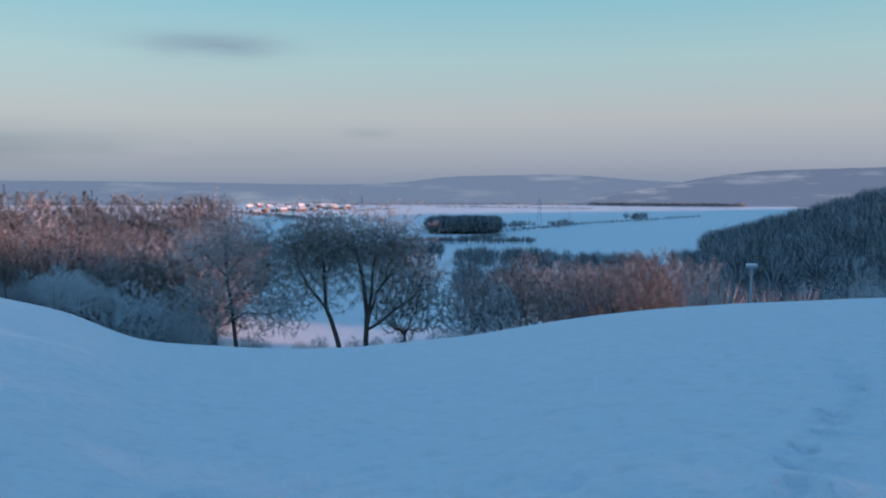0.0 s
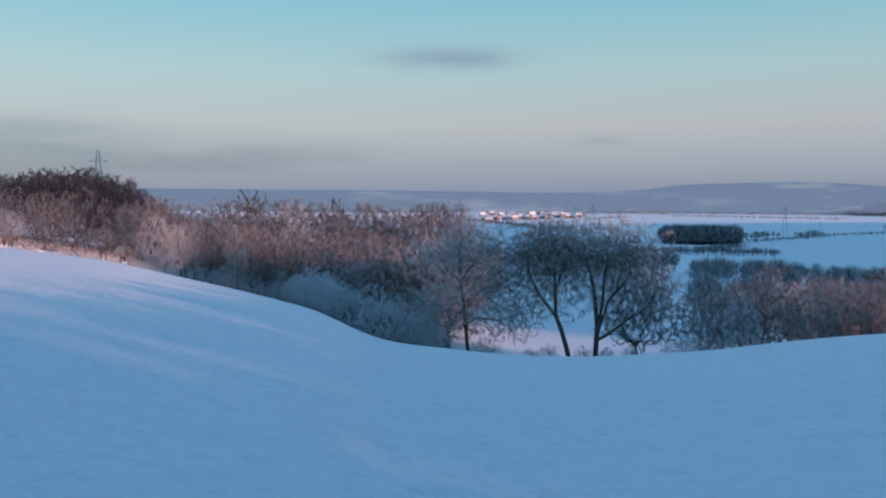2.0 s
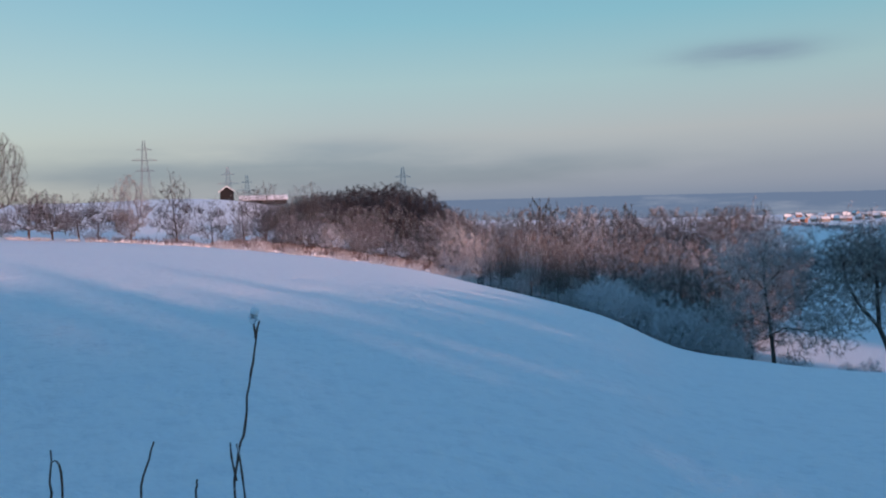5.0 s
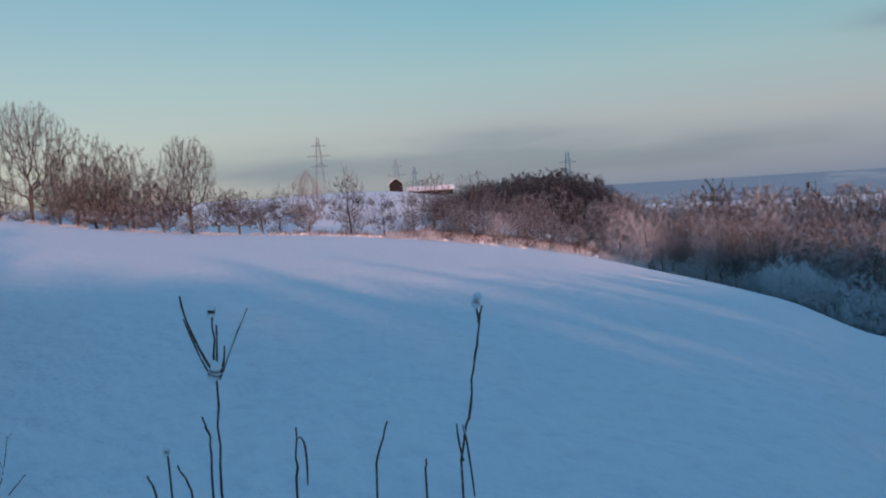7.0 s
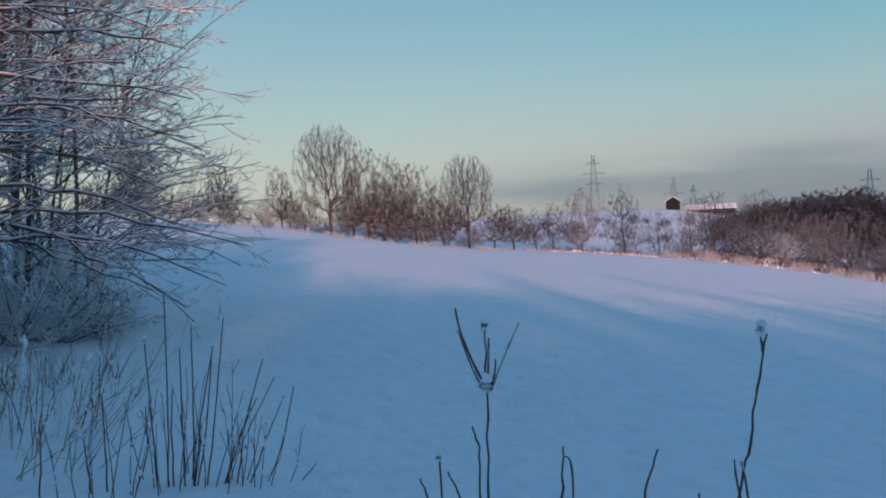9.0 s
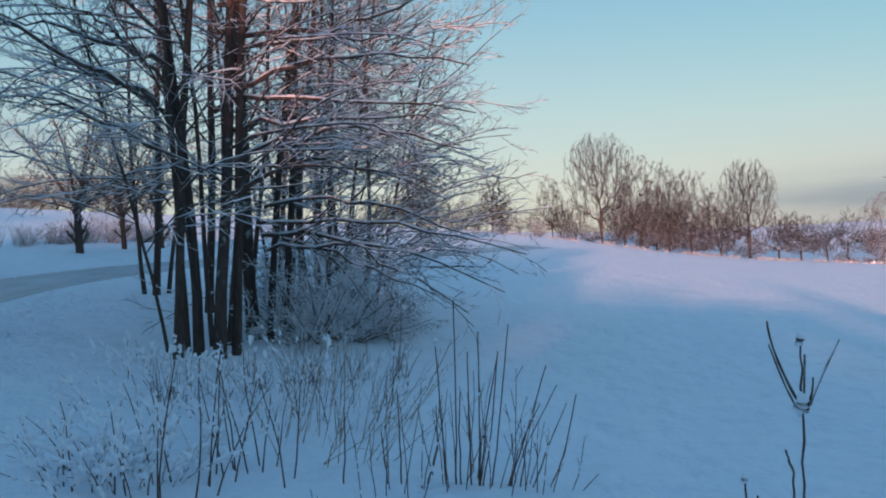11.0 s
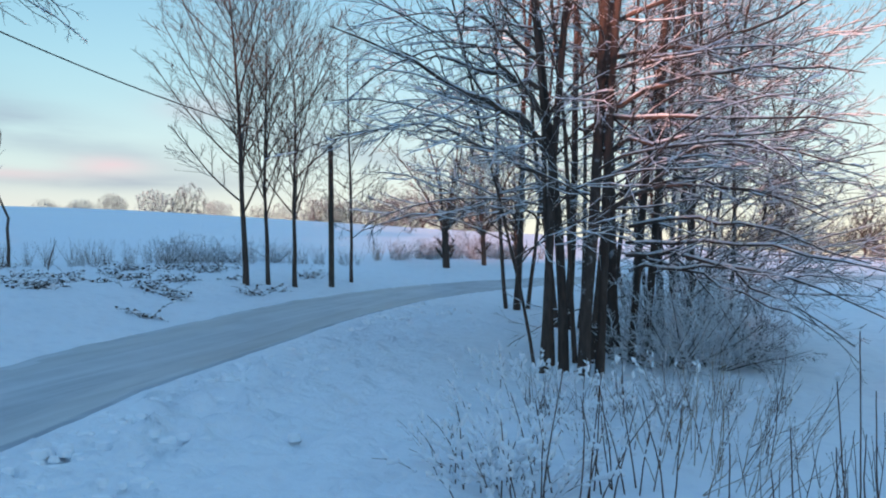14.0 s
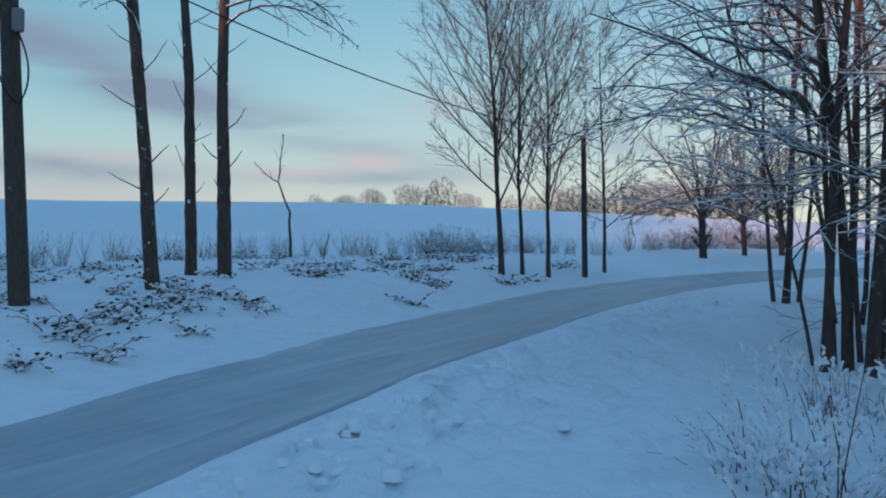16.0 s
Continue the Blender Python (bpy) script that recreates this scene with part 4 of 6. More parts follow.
for b, r, top, wide, kind in ((118.19, 19.3, 22, 0.62, "lane"), (116.8, 19.9, 21, 0.46, "lane"), (115.1, 20.0, 18.5, 0.6, "lane"), (111.47, 22.0, 15.5, 0.42, "lane_slim"),
                              (105.2, 28.5, 11.2, 0.95, "lane_broad"), (102.7, 31.5, 10.2, 0.8, "lane_broad"), (100.5, 33, 10.5, 0.8, "lane_broad")):
    tree_at(kind, b, r, top=top, wide=wide, label=L_LANE, group="trees along the lane")
for b, top in ((130.6, 5.4), (128.65, 5.35), (126.8, 5.8), (124.3, 6.1), (122.3, 6.7), (120.4, 5.5), (117.7, 5.4), (116.2, 5.5), (114.3, 6.2), (113.3, 6.1),
               (110.7, 5.7), (109.2, 6.5), (108.2, 6.3), (106.8, 6.1), (104.2, 6.3), (101.6, 6.5), (112.1, 5.6), (105.6, 6.0), (102.8, 5.9)):
    tree_at(fill.choice(["fan", "grey", "grey"]), b, 128 + 10 * fill.random(), top=top + 0.15, wide=fill.uniform(0.8, 1.2), label="small distant leafless tree on the snowy skyline", group="trees on the skyline")


# ---- the many-stemmed tree between lane and field ----
def spot(b, e, r):
    """The place at a bearing and a rise (degrees) seen from eye height, r metres off."""
    x, y = place(b, r)
    return np.array([x, y, 1.6 + r * math.tan(radians(e))])


def arc(p, q, s, k):
    """A bowed line from p by q to s."""
    t = np.linspace(0, 1, k)[:, None]
    c = 2 * q - 0.5 * (p + s)
    return p * (1 - t) ** 2 + 2 * c * t * (1 - t) + s * t ** 2


def snow_load(branches, rng, share=1.0):
    """Ridges of snow that lie on the upper side of branches."""
    out = Tubes()
    for q, r in branches:
        if rng.random() > share:
            continue
        t = np.gradient(q, axis=0)
        t /= np.linalg.norm(t, axis=1, keepdims=True)
        lie = np.clip(1.3 - np.abs(t[:, 2]) * 1.5, 0.0, 1.0)
        w = np.maximum(r * 0.95, 0.0078) * lie * rng.uniform(0.75, 1.15, len(r)) + 0.0005
        w[0] *= 0.3
        w[-1] *= 0.3
        q, w = q[:8], w[:8]
        r = r[:8]
        out.add(q + np.array([0, 0, 1.0]) * (r * 0.75)[:, None], w, 4)
    return out


FAR_OFF = 1.14  # spread of the clump away from the standpoint


def stool_tree(name, seed, stem_list, arms, label, spread_way, thick=9, boughs=14, low=0.17):
    """Several stems from one root, long arching snowy branches."""
    rng = np.random.default_rng(seed)
    top = new(name)
    stem_list = [(b, FAR_OFF * r, FAR_OFF * rad, FAR_OFF * tall, lx, ly) for b, r, rad, tall, lx, ly in stem_list]
    arms = [tuple((b, e, FAR_OFF * r) for b, e, r in arm[:3]) + (FAR_OFF * arm[3],) for arm in arms]
    cx, cy = place(*stem_list[0][:2])
    top.location = (cx, cy, float(height(cx, cy)))
    origin = np.array(top.location)
    stems = []
    for b, r, rad, tall, lx, ly in stem_list:
        x, y = place(b, r)
        q = grow(rng, (x, y, float(height(x, y)) - 0.2), (lx, ly, 1), tall, 14, 0.028, 0.012)
        stems.append((q - origin, 0.60 * rad * np.linspace(1, 0.42, 14) * (1 + 0.25 * np.exp(-np.arange(14) * 2.0))))
    for q, r in stems:
        t = Tubes()
        t.add(q, r, 9)
        t.build("stem", BARK_RED if r[0] > 0.055 else BARK_NEAR, top)
    limbs = []
    for q, r in stems:
        for c in range(boughs):
            u = rng.uniform(low, 0.97)
            f = u * 13
            i = min(int(f), 12)
            s = q[i] + (q[i + 1] - q[i]) * (f - i)
            a = rng.uniform(0, 6.283)
            d = np.array([math.cos(a), math.sin(a), 0.0]) + np.array([*spread_way, 0]) * rng.uniform(0.2, 1.0)
            d[2] = rng.uniform(0.35, 1.15) * np.linalg.norm(d[:2])
            ln = FAR_OFF * rng.uniform(1.5, 3.3) * (1.1 - 0.5 * u)
            k = 8
            p = grow(rng, s, d, ln, k, 0.085, -0.12 if u < 0.45 else -0.07 if u < 0.75 else 0.0)
            limbs.append((p, np.linspace(max(0.010, r[i] * 0.30), 0.006, k)))
    for p, q, s, rad in arms:
        line = arc(spot(*p), spot(*q), spot(*s), 10) - origin
        line[1:-1] += rng.normal(0, 0.035, (8, 3))
        limbs.append((line, np.linspace(rad, 0.007, 10)))
    side = sprout(rng, limbs, thick, (0.12, 0.98), 0.36, 36, 0.55, 6, 0.13, 0.025, fade, 0.005)
    twig = sprout(rng, side, 5, (0.15, 1.0), 0.42, 38, 0.7, 3, 0.08, 0.06, fade, 0.0038)
    fine = Tubes()
    for p, r in limbs:
        wood = Tubes()
        wood.add(p, r, 6)
        wood.build("branch", BARK_NEAR, top)
    for p, r in side:
        fine.add(p, r, 4)
    for p, r in twig:
        fine.add(p, r, 3)
    tagged(fine.build("twig", TWIG_NEAR, top), kind="stuff")
    tagged(snow_load(limbs + side, rng, 0.85).build("snow", SNOW_LOAD, top), kind="stuff")
    return tagged(top, label, "tree")


FIELD_WAY = (0.15, 0.9)   # towards the field
LANE_WAY = (0.1, -0.8)
stool_tree("multi_stemmed_tree", 11, [(98.9, 9.0, 0.075, 10, -0.05, 0.02), (97.6, 9.2, 0.085, 10.5, -0.02, -0.01), (99.3, 9.4, 0.03, 6.5, -0.03, -0.14), (98.3, 9.6, 0.05, 9, 0.05, 0.03)],
           [((99.4, 10.0, 9.0), (104.5, 12.8, 8.6), (112.5, 16.4, 8.0), 0.035), ((98.9, 12.5, 9.0), (102.5, 13.8, 8.8), (108, 15.0, 8.4), 0.03),
            ((99.2, 7.2, 9.0), (103, 9.5, 9.2), (107.5, 10.6, 9.2), 0.02), ((98.6, 14.0, 9.2), (102, 16.5, 9.0), (106, 17.5, 8.6), 0.025),
            ((98.8, 9.0, 9.2), (102, 11.5, 9.0), (106.5, 13.0, 8.6), 0.022), ((98.8, 11.0, 9.0), (101.5, 14.2, 8.8), (104.5, 15.5, 8.5), 0.022), ((98.9, 3.8, 9.2), (100.5, 4.9, 9.3), (102.6, 4.0, 9.4), 0.012)],
           "tall many-stemmed leafless tree with snow lying along its branches", LANE_WAY, 10, 25)
stool_tree("multi_stemmed_tree", 12, [(96.4, 9.1, 0.10, 11, -0.01, 0.03), (95.4, 9.3, 0.075, 10, 0.02, 0.06), (95.9, 10.0, 0.06, 10, 0.05, 0.1), (96.8, 9.8, 0.045, 9, -0.1, -0.05)],
           [((96.0, 9.6, 9.1), (90.9, 10.4, 9.0), (79.3, 9.0, 8.6), 0.034), ((95.3, 8.4, 9.2), (89.5, 9.2, 9.0), (80.5, 8.2, 8.7), 0.026),
            ((95.6, 14.5, 9.2), (88.0, 14.6, 9.0), (81.2, 17.0, 8.6), 0.034), ((95.4, 13.0, 9.2), (90.0, 13.9, 9.0), (83.2, 14.0, 8.6), 0.026),
            ((95.8, 3.0, 9.1), (90.5, 6.3, 9.0), (81.5, 3.6, 8.7), 0.034),
            ((95.5, 11.0, 9.1), (88.0, 12.8, 8.9), (79.6, 12.0, 8.6), 0.03), ((95.5, 16.0, 9.1), (89.0, 18.0, 8.9), (82.0, 18.6, 8.6), 0.03), ((95.3, 6.5, 9.2), (88.0, 8.2, 9.0), (79.8, 6.6, 8.7), 0.026)],
           "leafless tree with reddish trunks and long arching snowy branches", FIELD_WAY)
stool_tree("multi_stemmed_tree", 13, [(94.3, 10.4, 0.12, 10.5, 0.0, 0.05), (93.4, 10.2, 0.07, 9.5, 0.0, 0.12), (92.8, 10.6, 0.08, 9, 0.02, 0.16), (94.9, 11, 0.05, 9, -0.05, 0.1)],
           [((93.8, 5.6, 10.2), (89.5, 6.4, 9.8), (82.0, 4.4, 9.2), 0.03), ((93.5, 1.8, 10.2), (87.0, 1.2, 9.5), (78.0, -2.6, 8.8), 0.028),
            ((93.5, 2.6, 10.2), (86.0, 2.2, 9.4), (76.5, -0.2, 8.6), 0.024), ((93.3, 0.8, 10.2), (88.0, 0.6, 9.6), (80.5, -3.8, 9.0), 0.024),
            ((93.3, 3.6, 10.2), (87.0, 3.8, 9.6), (79.5, 1.0, 9.0), 0.024), ((93.2, 2.0, 10.2), (88.5, 0.2, 9.8), (82.5, -2.6, 9.4), 0.02)],
           "leafless tree with low snowy branches drooping over the field", FIELD_WAY)
for b, r, seed in ((89.8, 12.2, 18), (87.4, 13.6, 19)):
    stool_tree("multi_stemmed_tree", seed, [(b, r, 0.06, 5.6, 0.0, 0.05), (b - 0.5, r + 0.5, 0.04, 4.8, 0.1, 0.2)], [], "low leafless tree with a dense tangle of frosted twigs", FIELD_WAY, 9, 32, 0.10)
for b, r, seed in ((97.3, 13.0, 20), (100.6, 15.5, 21), (91.4, 14.0, 14), (90.6, 18.5, 15), (93.0, 19.0, 16), (89.4, 23.0, 17)):
    stool_tree("multi_stemmed_tree", seed, [(b, r, 0.10, 8.5, 0.0, 0.03), (b - 0.7, r + 0.3, 0.06, 8, 0.0, 0.12), (b + 0.6, r + 0.2, 0.06, 8, 0.0, -0.08)], [],
               "leafless tree behind others in the lane-side row", FIELD_WAY, 6, 18)


# ---- weeds and stalks ----
def stalk_clump(name, b, r, count, tall, spread, mat, label, lean=0.0, seed=0, thick=0.004, side=2, loads=0.35, core=0.25, arch=0.03, bits=1.0):
    """A tuft of dry stems with side shoots and bits of snow caught in them; arch below 0 bends the stems over."""
    rng = np.random.default_rng(seed)
    x, y = place(b, r)
    z = float(height(x, y))
    top = new(name)
    top.location = (x, y, z)
    out = Tubes()
    stems = []
    across = np.array([math.cos(radians(b)), math.sin(radians(b)), 0])
    for _ in range(count):
        a = rng.uniform(0, 6.283)
        o = np.array([math.cos(a), math.sin(a), 0]) * core * math.sqrt(rng.uniform(0, 1))
        d = np.array([0, 0, 1.0]) + spread * (rng.normal(0, 0.35, 3) + 0.7 * o / core) + across * lean
        h = tall * (rng.uniform(0.5, 1.0) if count > 2 else rng.uniform(0.92, 1.0))
        g = float(height(x + o[0], y + o[1])) - z
        q = grow(rng, o + np.array([0, 0, g - 0.05]), d, h, 6, 0.07, arch)
        stems.append((q, np.linspace(thick, thick * 0.45, 6)))
    shoots = sprout(rng, stems, side, (0.35, 0.95), 0.28, 30, 0.7, 4, 0.06, 0.05, fade, 0.0022) if side else []
    for q, w in shoots if count <= 24 else stems + shoots:
        out.add(q, w, 4)
    if count <= 24:
        for q, w in stems:
            one = Tubes()
            one.add(q, w, 5)
            one.build("stem", mat, top)
    if out.lots:
        tagged(out.build("shoot", mat, top), kind="stuff")
    caught = Tubes()
    for q, w in stems + shoots:
        if rng.random() < loads:
            for _ in range(3):
                f = rng.uniform(0.8, len(q) - 1.01)
                i = int(f)
                c, s = q[i] + (q[i + 1] - q[i]) * (f - i), bits * rng.uniform(0.005, 0.013)
                t = (q[i + 1] - q[i]) / np.linalg.norm(q[i + 1] - q[i]) * rng.uniform(0.9, 1.9)
                caught.add(np.array([c - t * s, c - 0.4 * t * s, c + 0.5 * t * s, c + t * s]), np.array([0.2, 0.8, 0.7, 0.1]) * s, 4)
    if caught.lots:
        tagged(caught.build("snow", SNOW_LOAD, top), kind="stuff")
    return tagged(top, label, "dry weeds", "dry weeds by the field")


L_TALL = "tall thin dark dry stalks standing in the snow"
stalk_clump("dry_stalks", 79.4, 5.8, 14, 0.8, 0.3, DRY, L_TALL, 0.1, 1, 0.0036, 2, 0.25, 0.3)
stalk_clump("dry_stalks", 82.2, 5.8, 6, 0.7, 0.25, DRY, L_TALL, 0.0, 2, 0.004, 1, 0.4, 0.2)
stalk_clump("dry_stalks", 76.0, 5.8, 6, 0.6, 0.3, DRY, L_TALL, 0.25, 3, 0.0036, 2, 0.2, 0.2)
stalk_clump("dry_stalks", 85.4, 5.6, 8, 0.75, 0.25, DRY, L_TALL, 0.05, 32, 0.0036, 1, 0.3, 0.3)
stalk_clump("dry_stalks", 86.0, 4.2, 9, 0.5, 0.5, DRY_FROST, "short dry stalks poking through the snow", 0.0, 31, 0.0035, 1, 0.4, 0.5)
stalk_clump("straw_tuft", 88.6, 6.6, 34, 1.0, 0.75, STRAW, "pale tuft of dry straw-coloured stems", 0.3, 4, 0.0045, 2, 0.2, 0.5)
stalk_clump("straw_tuft", 90.6, 7.6, 20, 0.85, 0.8, DRY_FROST, "brown tuft of dry stems under the trees", 0.12, 5, 0.0045, 2, 0.25, 0.6)
stalk_clump("bramble", 102.4, 5.9, 30, 0.6, 0.55, DRY_FROST, "low snow-dusted bramble sprawling over the verge", -0.1, 11, 0.0055, 3, 1.0, 0.38, -0.14, 2.1)
stalk_clump("bramble", 100.2, 6.0, 26, 0.55, 0.65, DRY_FROST, "low snow-dusted bramble sprawling over the verge", 0.2, 12, 0.0055, 3, 1.0, 0.3, -0.14, 2.1)
stalk_clump("bramble", 98.9, 6.6, 18, 0.5, 0.7, DRY_FROST, "low snow-dusted weeds round the tree's foot", 0.0, 13, 0.005, 3, 1.0, 0.5, -0.14, 2.1)
stalk_clump("bramble", 101.2, 8.0, 18, 0.45, 0.7, DRY_FROST, "low snow-dusted weeds round the tree's foot", 0.0, 14, 0.005, 3, 1.0, 0.5, -0.14, 2.1)
stalk_clump("bramble", 92.5, 8.6, 22, 0.6, 0.7, DRY_FROST, "low snow-dusted weeds round the tree's foot", 0.0, 15, 0.005, 3, 0.9, 0.7, -0.14, 2.1)
stalk_clump("bramble", 103.6, 6.3, 14, 0.5, 0.6, DRY_FROST, "low snow-dusted bramble sprawling over the verge", 0.0, 33, 0.0055, 3, 1.0, 0.4, -0.14, 2.1)
stalk_clump("bramble", 97.3, 8.4, 20, 0.55, 0.6, DRY_FROST, "low snow-dusted weeds round the tree's foot", 0.0, 34, 0.005, 3, 1.0, 0.6, -0.14, 2.1)
stalk_clump("bramble", 100.9, 9.4, 20, 0.5, 0.6, DRY_FROST, "low snow-dusted weeds round the tree's foot", 0.0, 35, 0.005, 3, 1.0, 0.6, -0.14, 2.1)
stalk_clump("bramble", 95.0, 7.2, 14, 0.55, 0.55, DRY_FROST, "low snow-dusted weeds round the tree's foot", 0.0, 36, 0.005, 3, 1.0, 0.5, -0.14, 2.1)
stalk_clump("dry_stalks", 97.2, 5.7, 9, 0.95, 0.3, DRY, L_TALL, 0.0, 37, 0.006, 1, 0.9, 0.3)
stalk_clump("dry_stalks", 93.4, 5.9, 10, 1.0, 0.3, DRY, L_TALL, 0.0, 38, 0.006, 1, 0.6, 0.28)
stalk_clump("straw_tuft", 87.9, 7.4, 24, 0.95, 0.8, DRY_FROST, "brown tuft of dry stems under the trees", 0.3, 41, 0.005, 2, 0.4, 0.45)
stalk_clump("small_weed", 104.6, 7.0, 5, 0.22, 0.4, DRY, "tiny dry weed on the snowy verge", 0.0, 16, 0.004, 2, 0.6, 0.1)
stalk_clump("small_weed", 106.3, 7.2, 3, 0.2, 0.4, DRY, "tiny dry weed on the snowy verge", 0.0, 17, 0.004, 1, 0.6, 0.06)
def forked_stalk(name, stem, arms, loads, label, thick=0.75):
    """A single dry stem with forks; every line runs through the places given."""
    base = spot(*stem[0])
    top = new(name)
    x, y = base[0], base[1]
    z = float(height(x, y))
    top.location = (x, y, z)
    origin = np.array([x, y, z])
    t = Tubes()
    pts = [np.array([x, y, z - 0.05])] + [spot(*s) for s in stem[1:]]
    line = np.vstack([np.linspace(a, b, 6)[:-1] for a, b in zip(pts[:-1], pts[1:])] + [pts[-1][None]]) - origin
    rng = np.random.default_rng(len(arms) + 40)
    line[1:-1] += rng.normal(0, 0.0025, (len(line) - 2, 3))
    t.add(line, thick * np.linspace(0.0056, 0.0034, len(line)) * (1 + 0.25 * (rng.random(len(line)) > 0.75)), 6)
    t.build("stem", DRY, top)
    for p, q, s in arms:
        u = Tubes()
        u.add(arc(spot(*p), spot(*q), spot(*s), 8) - origin, thick * np.linspace(0.0048, 0.003, 8) * (1 + 0.3 * (rng.random(8) > 0.7)), 5)
        u.build("fork", DRY, top)
    for p, size in loads:
        u = Tubes()
        c = spot(*p) - origin
        h = np.linspace(-1, 1, 7)
        u.add(c + np.stack([0.2 * size * np.sin(h * 3), 0.15 * size * np.cos(h * 2), h * size], 1), 0.62 * size * np.sqrt(np.maximum(1 - h ** 2, 0.02)) * (0.85 + 0.3 * rng.random(7)), 8)
        u.build("snow", SNOW_LOAD, top)
    return tagged(top, label, "dry plant", "single dry stalks in the field")


forked_stalk("forked_stalk", [(61.5, -20, 2.9), (61.34, -14.9, 2.9), (61.11, -9.3, 2.9), (61.07, -5.4, 2.9)],
             [((61.3, -8.6, 2.9), (62.3, -6.2, 2.88), (62.69, -4.3, 2.86)), ((61.22, -9.2, 2.9), (61.93, -7.67, 2.92), (62.63, -5.57, 2.94)),
              ((60.95, -9.1, 2.9), (60.14, -7.27, 2.95), (59.18, -5.34, 3.0)), ((61.0, -9.0, 2.9), (60.68, -8.2, 2.9), (60.56, -7.26, 2.9)), ((61.05, -8.4, 2.9), (60.95, -7.0, 2.92), (60.9, -6.1, 2.93))],
             [((61.24, -8.65, 2.9), 0.034), ((61.15, -5.3, 2.9), 0.022)], "dark dry stalk, forked, with lumps of snow in the forks")
forked_stalk("forked_stalk", [(48.3, -20, 2.95), (47.6, -14.9, 2.95), (47.0, -12.5, 2.95), (46.43, -9.08, 2.95), (45.82, -6.25, 2.95)],
             [((47.4, -13.0, 2.95), (47.2, -14.4, 2.93), (47.0, -17.0, 2.92)), ((47.5, -15.0, 2.95), (47.7, -13.8, 2.95), (47.75, -12.9, 2.95)), ((46.05, -7.3, 2.95), (46.1, -6.8, 2.95), (46.15, -6.4, 2.95))],
             [((46.15, -5.95, 2.95), 0.026)], "tall dark dry stalk with a cap of snow")
L_ONE = "single thin dry stalk standing in the snow"
for stem, arms, loads in (([(62.0, -20, 2.9), (61.81, -14.5, 2.9), (61.74, -12.1, 2.9), (62.07, -11.0, 2.9)], [], []),
                          ([(62.6, -20, 2.9), (62.95, -14.8, 2.9), (63.59, -13.4, 2.9)], [], []),
                          ([(64.3, -20, 2.9), (64.82, -14.7, 2.9), (65.19, -13.7, 2.9)], [], []),
                          ([(57.3, -20, 2.9), (57.21, -14.9, 2.9), (57.01, -12.2, 2.9)], [((57.03, -12.8, 2.9), (56.6, -13.2, 2.9), (56.6, -15.4, 2.88))], []),
                          ([(53.4, -20, 2.9), (52.58, -14.6, 2.9), (51.8, -12.4, 2.9)], [], []),
                          ([(49.9, -20, 2.95), (49.75, -15.4, 2.95), (49.65, -14.7, 2.95)], [], []),
                          ([(64.0, -20, 3.1), (64.1, -13.5, 3.1), (64.2, -12.6, 3.1)], [], [((64.2, -12.7, 3.1), 0.02)])):
    forked_stalk("dry_stalk", stem, arms, loads, L_ONE)
for k, stem in enumerate((
             [(81.22, -15.1, 5.8), (80.99, -9.4, 5.8), (80.85, -2.8, 5.8)],
             [(79.02, -15.4, 5.8), (78.33, -10.4, 5.8), (77.51, -4.5, 5.8)],
             [(81.79, -15.0, 5.8), (81.95, -10.0, 5.8), (82.10, -5.4, 5.8)],
             [(75.62, -15.8, 5.8), (74.41, -12.4, 5.8), (73.53, -8.9, 5.8)],
             [(78.13, -15.5, 5.8), (76.71, -11.2, 5.8), (75.30, -7.1, 5.8)],
             [(79.77, -15.3, 5.8), (79.54, -9.6, 5.8), (79.41, -4.9, 5.8)],
             [(75.28, -15.8, 5.8), (73.50, -14.7, 5.8), (72.41, -13.6, 5.8)],
             [(84.59, -14.6, 5.8), (84.59, -11.3, 5.8), (84.61, -8.4, 5.8)],
             [(79.74, -14.8, 5.8), (79.15, -10.3, 5.8), (78.29, -6.5, 5.8)],
             [(79.59, -15.1, 5.8), (78.86, -11.0, 5.8), (78.23, -6.1, 5.8)],
             [(77.29, -15.4, 5.8), (76.75, -11.9, 5.8), (74.69, -8.3, 5.8)],
             [(76.60, -15.2, 5.8), (75.41, -12.0, 5.8), (74.14, -9.4, 5.8)],
             [(80.24, -15.1, 5.8), (80.22, -10.2, 5.8), (80.13, -6.1, 5.8)],
             [(80.89, -15.0, 5.8), (80.87, -10.8, 5.8), (80.68, -8.5, 5.8)],
             [(77.94, -15.2, 5.8), (77.27, -12.2, 5.8), (75.77, -9.4, 5.8)],
             [(85.40, -14.3, 5.8), (85.60, -12.4, 5.8), (85.71, -10.7, 5.8)],
             [(88.20, -13.9, 5.8), (87.99, -11.2, 5.8), (87.95, -9.4, 5.8)],
             [(83.10, -14.7, 5.8), (82.25, -11.9, 5.8), (82.23, -9.3, 5.8)])):
    forked_stalk("dry_stalk", stem, [], [(stem[-1], 0.03)] if k == 2 else [], L_ONE, 0.95)


